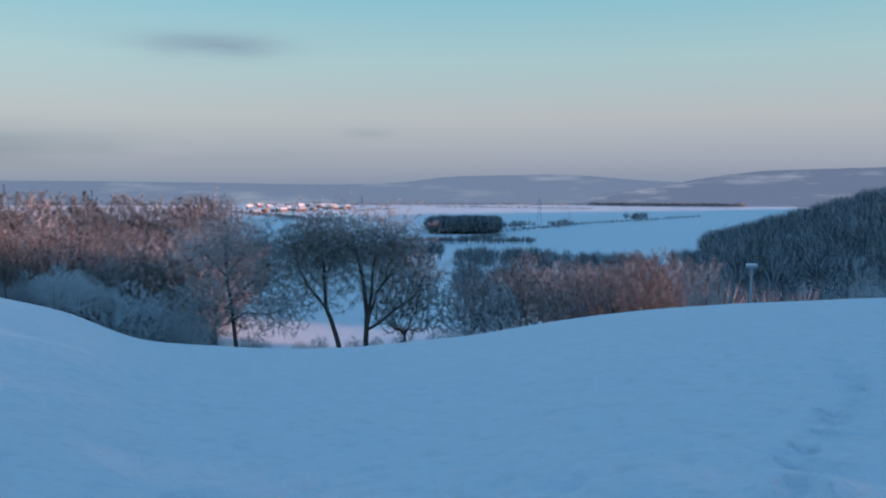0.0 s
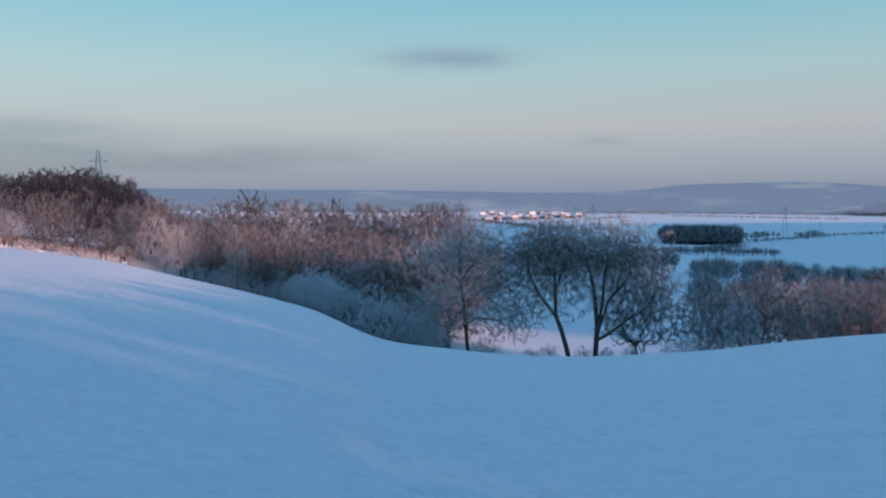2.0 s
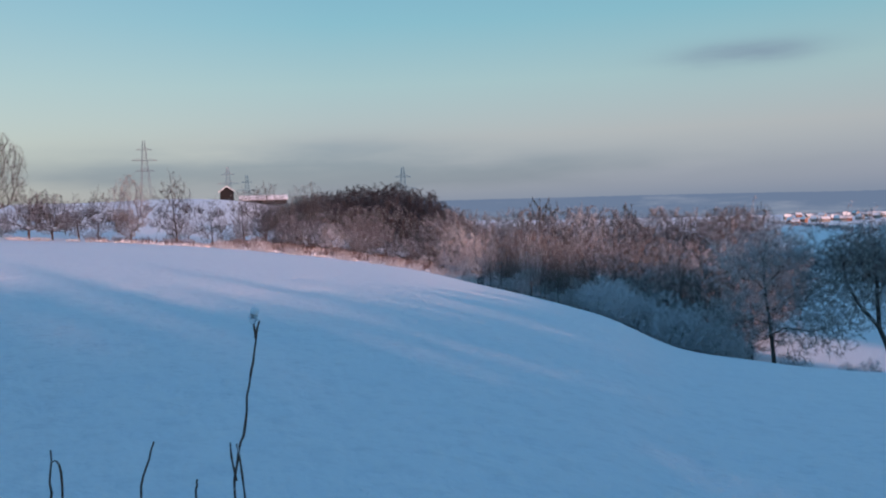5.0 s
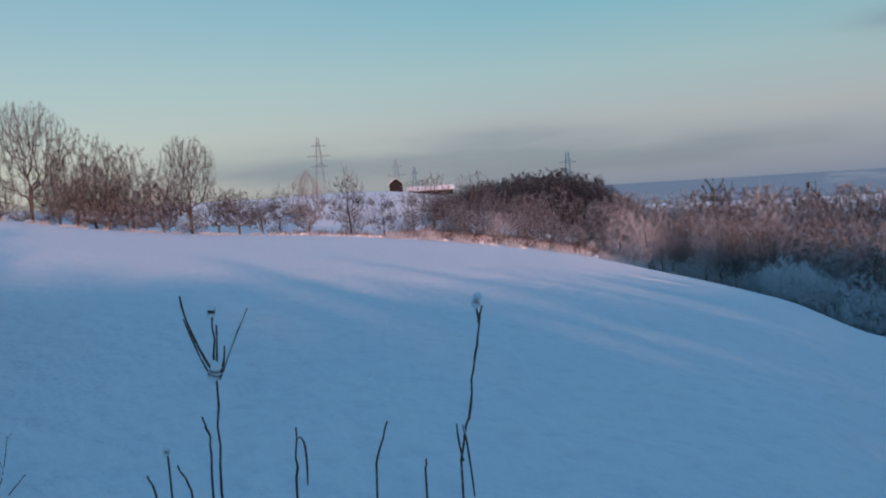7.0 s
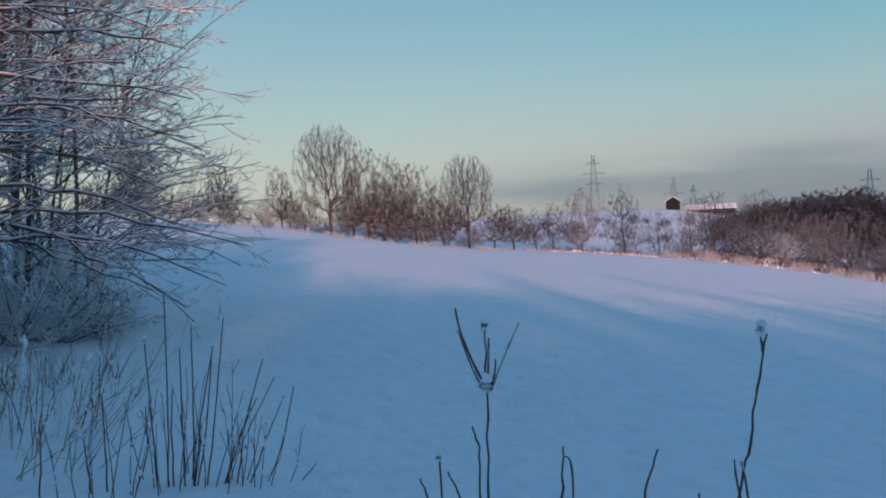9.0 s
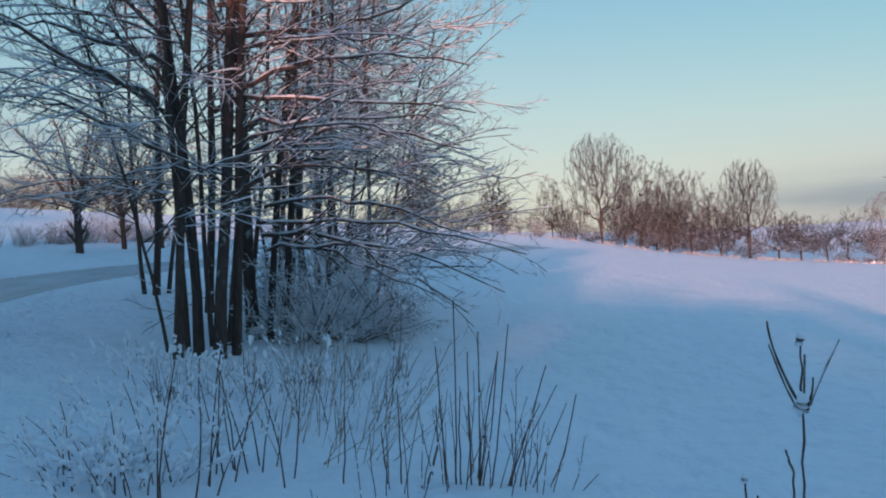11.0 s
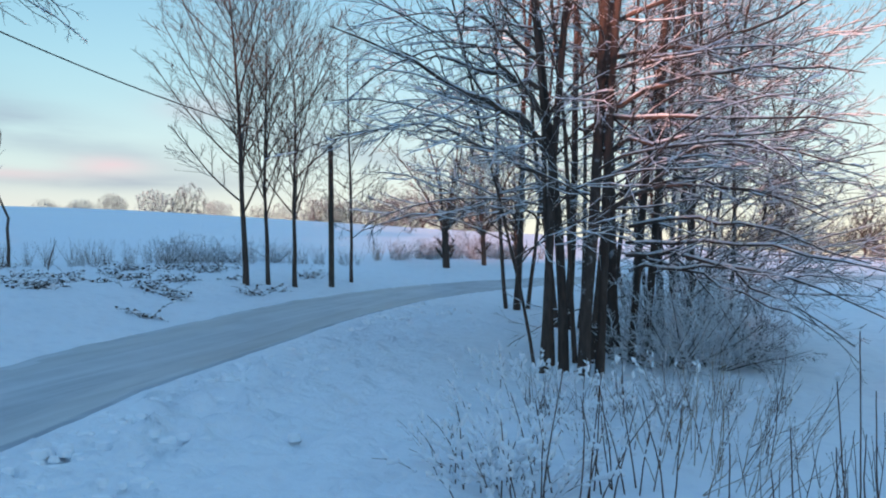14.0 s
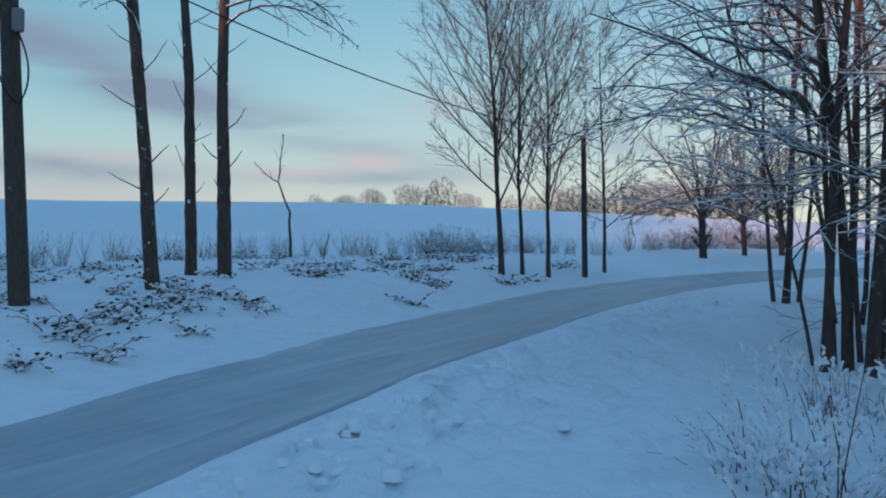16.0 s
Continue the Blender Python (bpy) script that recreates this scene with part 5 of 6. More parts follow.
# ---- the bank beyond the lane ----
def bramble_patch(name, b, r, wide, count, seed, label):
    rng = np.random.default_rng(seed)
    x, y = place(b, r)
    z = float(height(x, y))
    top = new(name)
    top.location = (x, y, z)
    t, leaf, loads = Tubes(), [], Tubes()
    for _ in range(count):
        o = np.array([rng.normal(0, wide * 0.4), rng.normal(0, wide * 0.3), 0])
        o[2] = float(height(x + o[0], y + o[1])) - z - 0.02
        a = rng.uniform(0, 6.283)
        q = grow(rng, o, (math.cos(a), math.sin(a), 1.0), rng.uniform(0.15, 0.5), 6, 0.12, -0.22)
        t.add(q, np.linspace(0.008, 0.004, 6), 4)
        for _ in range(3):
            c = q[rng.integers(1, 6)] + rng.normal(0, 0.03, 3)
            leaf.append((c, rng.uniform(0.018, 0.048), rng.normal(0, 1, 3)))
        for _ in range(2):
            c, s = q[rng.integers(2, 6)], rng.uniform(0.02, 0.055)
            loads.add(np.array([c + (-s, 0, 0.004), c + (-0.3 * s, 0, 0.012), c + (0.4 * s, 0, 0.012), c + (s, 0, 0.004)]), np.array([0.1, 0.45, 0.4, 0.1]) * s, 5)
    tagged(t.build("shoot", DRY, top), kind="stuff")
    verts, faces = [], []
    for c, s, nrm in leaf:
        nrm = nrm / np.linalg.norm(nrm)
        u = np.cross(nrm, (0.3, 0.2, 1)); u /= np.linalg.norm(u)
        w = np.cross(nrm, u)
        k = len(verts)
        verts += [c - u * s, c + w * s * 0.55 + nrm * s * 0.2, c + u * s, c - w * s * 0.55 + nrm * s * 0.2, c - nrm * 0.15 * s]
        faces += [(k, k + 1, k + 4), (k + 1, k + 2, k + 4), (k + 2, k + 3, k + 4), (k + 3, k, k + 4), (k, k + 3, k + 2, k + 1)]
    tagged(mesh_object("leaf", [v.tolist() for v in verts], faces, LEAF, top, False), kind="stuff")
    tagged(loads.build("snow", SNOW_LOAD, top), kind="stuff")
    return tagged(top, label, "bramble", "brambles on the lane bank")


L_BR = "dark bramble leaves poking through snow on the bank"
PATCHES = [(145.4, 10.3, 0.35), (144.6, 9.9, 0.3), (143.0, 11.0, 0.4), (141.9, 10.7, 0.25), (143.2, 9.5, 0.25), (147.5, 9.0, 0.12), (137.7, 10.6, 0.12), (140.0, 11.9, 0.4), (139.0, 11.6, 0.35), (137.9, 12.8, 0.45),
           (136.1, 12.4, 0.5), (134.5, 12.1, 0.35), (147.3, 16.5, 0.6), (143.9, 17.0, 0.7), (148.7, 20.3, 0.6), (141.7, 20.6, 0.7), (138.9, 20.7, 0.6), (135.2, 22.1, 0.7), (130.3, 15.3, 0.12), (125.2, 19.6, 0.6),
           (123.9, 16.9, 0.6), (123.0, 16.2, 0.4), (125.6, 22.1, 0.7), (122.6, 23.2, 0.9), (120.3, 23.2, 0.8), (124.1, 14.0, 0.1), (114.2, 22.0, 0.6), (117.6, 17.9, 0.3), (116.3, 18.7, 0.25), (133.0, 22.3, 0.5)]
for i, (b, r, wide) in enumerate(PATCHES):
    bramble_patch("bramble_patch", b, r, wide, int(8 + 28 * wide), 60 + i, L_BR)
strew = random.Random(31)
for i in range(46):
    b = strew.uniform(119, 151)
    r = float(np.interp(b, [119, 126, 134, 151], [20, 17, 13.2, 11.6])) + 5.5 * strew.random() ** 1.3
    bramble_patch("bramble_patch", b, r, strew.uniform(0.1, 0.35), strew.randint(5, 14), 120 + i, L_BR)


def grass_strip(name, spots, tall, blades, mat, label, seed, thick=0.004):
    """Uncountable dry grass along a line of (bearing, distance)."""
    rng = np.random.default_rng(seed)
    t = Tubes()
    bs, rs = np.array([s[0] for s in spots], float), np.array([s[1] for s in spots], float)
    order = np.argsort(bs)
    bs, rs = bs[order], rs[order]
    for _ in range(blades):
        b = rng.uniform(bs[0], bs[-1])
        r = float(np.interp(b, bs, rs)) * (1 + rng.normal(0, 0.02))
        if noise.noise(Vector((b * 0.9, seed, 0))) < -0.05:
            continue
        x, y = place(b, r)
        d = (rng.normal(0, 0.35), rng.normal(0, 0.35), 1.0)
        t.add(grow(rng, (x, y, float(height(x, y)) - 0.03), d, tall * rng.uniform(0.35, 1.0), 4, 0.08, 0.0), np.linspace(thick, thick * 0.4, 4), 3)
    return tagged(t.build(name, mat), label, "dry grass", kind="stuff")


grass_strip("bank_grass", [(111, 28), (116, 27), (121.5, 25), (127, 23.5), (135, 23), (142, 20), (147, 18), (151, 17)], 0.75, 2400, BANK_DRY, "dry grass and weed stems along the bank", 3)
grass_strip("bank_grass", [(97, 40), (102, 38), (105, 36), (110.5, 31)], 0.9, 1100, STRAW, "dry grass below the lane-side trees", 4, 0.006)
grass_strip("verge_grass", [(84, 9.5), (90, 9.0), (97, 8.2), (101, 8.0)], 0.5, 260, DRY, "dry weed stems round the trees' feet", 5)
grass_strip("edge_grass", [(33, 90.5), (37, 92), (42, 92), (50, 92)], 0.9, 6500, RIME_GRASS, "sunlit frosted grass and weeds at the field's edge", 6, 0.016)
grass_strip("edge_grass", [(50, 92), (62, 92), (73, 92), (82, 100)], 0.5, 4000, RIME_GRASS, "sunlit frosted grass at the field's edge", 7, 0.014)
grass_strip("edge_grass", [(-27, 58.4), (-17, 68), (-8.4, 74), (0, 76), (7, 76), (15, 77), (20, 80), (24.3, 84), (27.7, 86), (33, 90)], 0.4, 2600, DRY, "dark dry grass along the field's lower edge", 8, 0.025)


def pole_tree(name, seed, b, r, rad, tall, lean, label, boughs=()):
    """A tall straight trunk, short snags below, the crown far up."""
    rng = np.random.default_rng(seed)
    x, y = place(b, r)
    z = float(height(x, y))
    top = new(name)
    top.location = (x, y, z)
    q = grow(rng, (0, 0, -0.2), (*lean, 1), tall, 16, 0.016, 0.0)
    w = rad * np.linspace(1.05, 0.35, 16)
    t = Tubes()
    fine_q = np.array([np.interp(np.linspace(0, 15, 61), np.arange(16), q[:, i]) for i in range(3)]).T
    fine_w = np.interp(np.linspace(0, 15, 61), np.arange(16), w)
    fine_w = fine_w * (1 + 0.10 * (rng.random(61) > 0.8) + rng.normal(0, 0.02, 61))
    t.add(fine_q, fine_w, 10)
    t.build("trunk", BARK_NEAR, top)
    snags = sprout(rng, [(q, w)], 12, (0.12, 0.55), 0.055, 60, 0.16, 5, 0.10, 0.05, lambda u: 1, 0.006)
    crown = sprout(rng, [(q, w)], 16, (0.52, 0.99), 0.24, 62, 0.45, 7, 0.08, 0.0, fade, 0.02)
    crown += [(arc(*(spot(*s) - np.array([x, y, z]) for s in way), 7), np.linspace(0.03, 0.008, 7)) for way in boughs]
    crown2 = sprout(rng, crown, 9, (0.2, 1), 0.36, 42, 0.6, 5, 0.1, -0.02, fade, 0.007)
    crown3 = sprout(rng, crown2, 5, (0.2, 1), 0.42, 42, 0.7, 3, 0.1, -0.05, fade, 0.005)
    t = Tubes()
    for p, s in snags + crown:
        t.add(p, s, 5)
    for p, s in crown2 + crown3:
        t.add(p, s, 3)
    t.build("crown", TWIG_NEAR, top)
    loads = Tubes()
    for f in rng.uniform(3, 45, 16):
        i = int(f)
        a = rng.uniform(0, 6.283)
        c = fine_q[i] + np.array([math.cos(a), math.sin(a), 0]) * fine_w[i] * 0.9
        s = rng.uniform(0.015, 0.035)
        loads.add(np.array([c + (0, 0, -s), c + (0, 0, -0.3 * s), c + (0, 0, 0.5 * s), c + (0, 0, s)]), np.array([0.15, 0.8, 0.8, 0.1]) * s, 5)
    tagged(loads.build("snow", SNOW_LOAD, top), kind="stuff")
    return tagged(top, label, "tree", "straight trunks on the bank")


L_PT = "straight dark tree trunk with snow caught on its snags"
pole_tree("lane_tree", 3, 140.36, 13.5, 0.105, 10.5, (0.016, -0.013), L_PT, [((141.3, 15.0, 13.5), (143.1, 16.9, 13.5), (146.5, 16.6, 13.5))])
pole_tree("lane_tree", 4, 138.22, 15.7, 0.1, 11, (0.005, -0.004), L_PT)
pole_tree("lane_tree", 5, 136.12, 15.1, 0.115, 11, (0.011, -0.010), L_PT, [((136.4, 15.6, 15.1), (132.6, 17.2, 14.9), (127.6, 14.8, 14.5)), ((136.4, 16.8, 15.1), (131.6, 17.8, 14.9), (128.6, 15.8, 14.7))])


def sapling():
    x, y = place(132.08, 22.6)
    top = new("sapling")
    z = float(height(x, y))
    top.location = (x, y, z)
    o = np.array([x, y, z])
    t = Tubes()
    pts = [np.array([x, y, z - 0.05]), spot(132.2, 4.2, 22.6), spot(132.9, 6.2, 22.6), spot(132.6, 9.3, 22.6)]
    line = np.vstack([np.linspace(a, b, 6)[:-1] for a, b in zip(pts[:-1], pts[1:])] + [pts[-1][None]]) - o
    rng = np.random.default_rng(5)
    line[1:-1] += rng.normal(0, 0.012, (len(line) - 2, 3))
    t.add(line, np.linspace(0.042, 0.009, len(line)), 6)
    t.build("trunk", BARK_NEAR, top)
    arm = arc(spot(132.9, 6.2, 22.6), spot(133.6, 6.6, 22.6), spot(134.5, 7.5, 22.5), 7) - o
    limbs = [(arm, np.linspace(0.02, 0.007, 7)), (line[9:], np.linspace(0.018, 0.008, len(line[9:])))]
    t = Tubes()
    for q, w in limbs + sprout(rng, limbs, 5, (0.3, 0.95), 0.3, 40, 0.6, 4, 0.1, 0.05, fade, 0.003):
        t.add(q, w, 4)
    t.build("branch", TWIG_NEAR, top)
    tagged(top, "crooked young bare sapling on the bank", "sapling")


sapling()
stalk_clump("seed_head", 130.0, 22.0, 1, 0.8, 0.1, DRY, "dark dry seed head on a thin stalk", 0.2, 71, 0.016, 0, 1.0, 0.02)


# ---- poles and cable ----
def round_post(name, mat, parent, q, rad, sides=14):
    t = Tubes()
    t.add(np.vstack([q, q[-1:] + (q[-1:] - q[-2:-1]) * 1e-4]), np.append(rad, 0.001), sides)
    return t.build(name, mat, parent)


def poles():
    x, y = place(147.65, 11.9)
    z = float(height(x, y))
    top = new("telephone_pole")
    top.location = (x, y, z)
    head = spot(148.95, 25, 11.9) - np.array([x, y, z])
    shaft = np.linspace((0, 0, -0.4), head, 12)
    round_post("shaft", POLE_WOOD, top, shaft, np.linspace(0.128, 0.098, 12))
    c = spot(148.0, 14.85, 11.78) - np.array([x, y, z])
    bm = bmesh.new()
    bmesh.ops.create_cube(bm, size=1, matrix=Matrix.Translation(c) @ Matrix.Rotation(radians(147), 4, "Z") @ Matrix.Diagonal((0.14, 0.12, 0.28, 1)))
    bmesh.ops.bevel(bm, geom=bm.edges[:], offset=0.015, segments=2, affect="EDGES")
    me = bpy.data.meshes.new("junction_box")
    bm.to_mesh(me)
    me.materials.append(BOX_GREY)
    box = new("junction_box", me)
    box.parent = top
    box["label"] = "grey cable junction box"
    for pts in ((c + (0, 0, -0.14), spot(147.4, 12.0, 11.7) - np.array([x, y, z]), spot(147.9, 10.1, 11.75) - np.array([x, y, z])),
                (spot(148.95, 15.6, 11.75) - np.array([x, y, z]), spot(149.0, 12.0, 11.7) - np.array([x, y, z]), spot(148.0, 10.2, 11.75) - np.array([x, y, z]))):
        t = Tubes()
        t.add(arc(*pts, 12), np.full(12, 0.011), 6)
        t.build("cable_loop", CABLE, top)
    tagged(top, "weathered wooden telephone pole with a junction box and cable loops", "pole")
    bx, by = place(112.75, 20.8)
    bz = float(height(bx, by))
    post = new("wooden_post")
    post.location = (bx, by, bz)
    tip = spot(112.77, 9.17, 20.8)
    round_post("shaft", POLE_WOOD, post, np.linspace((0, 0, -0.3), tip - np.array([bx, by, bz]), 8), np.linspace(0.072, 0.06, 8), 10)
    tagged(post, "slim dark wooden post beside the lane", "pole")
    a = spot(148.7, 20.5, 11.9)
    b = tip + np.array([0, 0, -0.03])
    s = np.linspace(0, 1, 40)[:, None]
    line = a * (1 - s) + b * s
    line[:, 2] -= 0.4 * 4 * (s * (1 - s))[:, 0]
    t = Tubes()
    t.add(line, np.full(40, 0.011), 6)
    tagged(t.build("overhead_cable", CABLE), "black overhead cable sagging above the lane", "cable")


poles()
for i, (b, r, tall) in enumerate(((106.5, 34, 1.5), (105.2, 36, 1.8), (108.3, 32, 1.2), (103.6, 36, 2.0), (101.6, 37, 2.0), (119.2, 26, 1.3), (121.4, 25.5, 1.5), (123.2, 25, 1.3), (116.4, 27, 1.3))):
    tree_at("thicket", b, r, tall=0.6 * tall, wide=2.2, label="low leafless shrub on the bank", group="shrubs on the bank", category="shrub")


def snow_clods():
    """Kicked-up lumps of snow along the verge, too many to count: low soft domes."""
    rng = np.random.default_rng(17)
    verts, faces = [], []
    for _ in range(620):
        x = rng.uniform(-20, -1.0)
        d = 1.1 + abs(rng.normal(0, 0.6))
        y = float(spline(LANE, np.array(x), 1)) + d
        if d > 3.5 or math.hypot(x, y + 0.45) < 1.6:
            continue
        s, k, a0 = rng.uniform(0.025, 0.06), len(verts), rng.uniform(0, 6.283)
        long = rng.uniform(1.0, 1.7)
        for rad, up in ((1.0, -0.9), (0.85, 0.04), (0.45, 0.2)):
            for i in range(9):
                a = 6.283 * i / 9
                w = rad * s * rng.uniform(0.85, 1.12)
                u, v = long * w * math.cos(a), w * math.sin(a)
                px, py = x + u * math.cos(a0) - v * math.sin(a0), y + u * math.sin(a0) + v * math.cos(a0)
                verts.append((px, py, float(height(px, py)) + up * s))
        verts.append((x, y, float(height(x, y)) + 0.25 * s))
        for ring in (0, 9):
            faces += [(k + ring + i, k + ring + (i + 1) % 9, k + ring + 9 + (i + 1) % 9, k + ring + 9 + i) for i in range(9)]
        faces += [(k + 18 + i, k + 18 + (i + 1) % 9, k + 27) for i in range(9)]
    tagged(mesh_object("snow_clods", verts, faces, SNOW_LOAD), "kicked-up lumps of snow on the lane verge", "snow", kind="stuff")


snow_clods()

for b, r, tall, wide in ((90.6, 11.6, 1.3, 1.8), (88.6, 11.9, 1.2, 1.9), (86.6, 12.6, 1.0, 1.9), (92.4, 12.8, 1.2, 1.6), (89.4, 14.6, 1.4, 1.8)):
    tree_at("thicket", b, r, tall=tall, wide=wide, label="tangle of frosted undergrowth below the trees", group="undergrowth below the trees", category="shrub")


def tussocks():
    """Rough sunlit strip at the field's upper edge: snow-capped tufts, too many to count."""
    rng = np.random.default_rng(23)
    snow, stems = Tubes(), Tubes()
    for _ in range(2400):
        b = rng.uniform(33.5, 58) if rng.random() < 0.35 else rng.uniform(35, 49)
        r = float(spline(LAND, np.array(b), 1)) + rng.uniform(-1.0, 5.5 if b < 49 else 1.5)
        if noise.noise(Vector((b * 1.3, r * 0.4, 2.0))) < -0.25:
            continue
        x, y = place(b, r)
        z, s = float(height(x, y)), rng.uniform(0.12, 0.36)
        h = np.linspace(-1, 1, 5)
        a = rng.uniform(0, 6.283)
        q = np.array([x, y, z + s * rng.uniform(0.0, 0.5)]) + np.stack([h * s * math.cos(a), h * s * math.sin(a), 0.1 * s * np.sin(h * 3)], 1)
        snow.add(q, 0.5 * s * np.sqrt(np.maximum(1 - h ** 2, 0.01)) * rng.uniform(0.6, 1.2, 5), 6)
        for _ in range(3):
            o = np.array([x, y, z - 0.05]) + rng.normal(0, 0.18, 3) * np.array([1, 1, 0])
            stems.add(grow(rng, o, (rng.normal(0, 0.5), rng.normal(0, 0.5), 1), rng.uniform(0.3, 0.9), 3, 0.1, 0), np.array([0.028, 0.02, 0.01]), 3)
    tagged(snow.build("edge_tussocks", SNOW_LOAD), "snow-capped rough tussocks along the field's edge", "tussocks", kind="stuff")
    tagged(stems.build("edge_grass", DRY), "brown dead stems among the tussocks", "dry grass", kind="stuff")


tussocks()


# ---- woods, farms and masts in the distance ----
def wood_mass(name, label, spots, tall, mat, seed, blades=56, thick=0.014, sink=0.1):
    """Uncountable far trees: each a trunk and a fan of limbs, all one object."""
    rng = np.random.default_rng(seed)
    t = Tubes()
    for x, y in spots:
        h = tall * rng.uniform(0.65 + 0.6 * sink, 1.15 - 0.2 * sink)
        z = float(height(x, y)) - sink * h
        t.add(np.array([(x, y, z), (x, y, z + 0.45 * h), (x, y, z + 0.8 * h)]), np.array([0.02, 0.014, 0.006]) * h, 4)
        wide = rng.uniform(0.28, 0.42)
        for _ in range(blades):
            a, c = rng.uniform(0, 6.283), rng.uniform(-0.75, 1.0)
            ring = math.sqrt(max(0.0, 1 - c * c))
            e = np.array([x + math.cos(a) * ring * wide * h, y + math.sin(a) * ring * wide * h, z + (0.62 + 0.38 * c) * h])
            f = rng.uniform(0.35, 0.85)
            s = np.array([x + (e[0] - x) * f * 0.6, y + (e[1] - y) * f * 0.6, z + (0.25 + 0.6 * f * (0.62 + 0.38 * c)) * h])
            t.add(np.array([s, e]), np.array([1.0, 0.35]) * h * thick, 3)
    return tagged(t.build(name, mat), label, "woods", kind="stuff")


def scatter(count, b0, b1, r0, r1, seed, test=None):
    rng = np.random.default_rng(seed)
    out = []
    while len(out) < count:
        b, r = rng.uniform(b0, b1), math.sqrt(rng.uniform(r0 * r0, r1 * r1))
        if test is None or test(b, r):
            out.append(place(b, r))
    return out


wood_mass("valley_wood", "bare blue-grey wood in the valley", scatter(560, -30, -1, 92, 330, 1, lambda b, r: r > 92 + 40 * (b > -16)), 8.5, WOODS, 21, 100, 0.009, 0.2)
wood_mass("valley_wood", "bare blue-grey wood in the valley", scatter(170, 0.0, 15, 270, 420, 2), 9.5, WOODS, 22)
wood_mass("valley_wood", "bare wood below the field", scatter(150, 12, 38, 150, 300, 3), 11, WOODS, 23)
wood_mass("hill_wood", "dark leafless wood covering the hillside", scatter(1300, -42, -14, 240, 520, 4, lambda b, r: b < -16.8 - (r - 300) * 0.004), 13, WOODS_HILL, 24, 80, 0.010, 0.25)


def lowland(b, e):
    """Distance at which the valley floor is seen at a dip of e degrees."""
    return 56.6 / math.tan(radians(-e))


def row(p, q, count, seed, jitter=6.0):
    rng = np.random.default_rng(seed)
    out = []
    for k in range(count):
        s = (k + rng.uniform(0, 1)) / count
        b, e = p[0] + (q[0] - p[0]) * s, p[1] + (q[1] - p[1]) * s
        x, y = place(b, lowland(b, e))
        out.append((x + rng.normal(0, jitter), y + rng.normal(0, jitter)))
    return out


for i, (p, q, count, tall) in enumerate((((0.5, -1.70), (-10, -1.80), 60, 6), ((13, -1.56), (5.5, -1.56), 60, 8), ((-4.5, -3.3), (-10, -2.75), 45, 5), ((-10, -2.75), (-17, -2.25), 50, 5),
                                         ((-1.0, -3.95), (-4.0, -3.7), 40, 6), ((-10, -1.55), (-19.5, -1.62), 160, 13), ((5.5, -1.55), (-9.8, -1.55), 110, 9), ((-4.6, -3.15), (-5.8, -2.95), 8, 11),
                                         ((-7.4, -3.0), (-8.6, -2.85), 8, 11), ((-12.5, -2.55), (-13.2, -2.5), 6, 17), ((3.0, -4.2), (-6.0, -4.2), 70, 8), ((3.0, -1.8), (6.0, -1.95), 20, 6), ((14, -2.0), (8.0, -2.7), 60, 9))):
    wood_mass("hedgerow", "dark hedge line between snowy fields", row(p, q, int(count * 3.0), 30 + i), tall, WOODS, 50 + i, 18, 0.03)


def ridge(name, r, profile, low, colours, scale, label):
    """A far ridge as a plain glowing backdrop, haze painted into its colour: profile of (bearing, degrees) along its
    top.
    """
    bs = np.arange(profile[0][0], profile[-1][0], 0.25)
    tops = spline(profile, bs, 1)
    verts, faces = [], []
    for i, (b, e) in enumerate(zip(bs, tops)):
        x, y = place(b, r)
        e += 0.035 * noise.noise(Vector((b * 2.2, scale, 0))) + 0.02 * noise.noise(Vector((b * 9, scale, 4)))
        for j in range(5):
            f = j / 4
            k = r - 260 * (1 - f)
            x, y = place(b, k)
            verts.append((x, y, 1.6 + k * math.tan(radians(low + (e - low) * f))))
    for i in range(len(bs) - 1):
        for j in range(4):
            faces.append((i * 5 + j, (i + 1) * 5 + j, (i + 1) * 5 + j + 1, i * 5 + j + 1))

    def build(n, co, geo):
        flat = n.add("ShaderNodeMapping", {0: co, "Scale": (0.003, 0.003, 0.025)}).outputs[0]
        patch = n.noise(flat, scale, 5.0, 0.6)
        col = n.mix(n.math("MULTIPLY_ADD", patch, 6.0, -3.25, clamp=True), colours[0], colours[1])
        # The strip glows in its haze colour; no lamp lights it.
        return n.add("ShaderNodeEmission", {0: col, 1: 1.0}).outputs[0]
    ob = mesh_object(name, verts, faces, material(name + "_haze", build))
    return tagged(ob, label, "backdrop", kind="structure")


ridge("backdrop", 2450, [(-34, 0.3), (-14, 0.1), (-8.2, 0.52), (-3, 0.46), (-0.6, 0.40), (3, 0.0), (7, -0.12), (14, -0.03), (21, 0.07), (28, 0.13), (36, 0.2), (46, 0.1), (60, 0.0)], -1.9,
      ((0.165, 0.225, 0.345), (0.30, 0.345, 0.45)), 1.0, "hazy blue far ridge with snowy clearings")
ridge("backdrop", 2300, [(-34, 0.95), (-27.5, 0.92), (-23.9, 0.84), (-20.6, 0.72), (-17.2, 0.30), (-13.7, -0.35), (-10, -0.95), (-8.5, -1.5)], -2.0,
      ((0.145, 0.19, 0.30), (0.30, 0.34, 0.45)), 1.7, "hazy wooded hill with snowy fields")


def plantation():
    """Places of the trees in the planted block on the valley floor."""
    rng = np.random.default_rng(8)
    return [place(b, lowland(b, e)) for b, e in zip(rng.uniform(-3.8, 0.9, 520), rng.uniform(-3.5, -3.15, 520))]


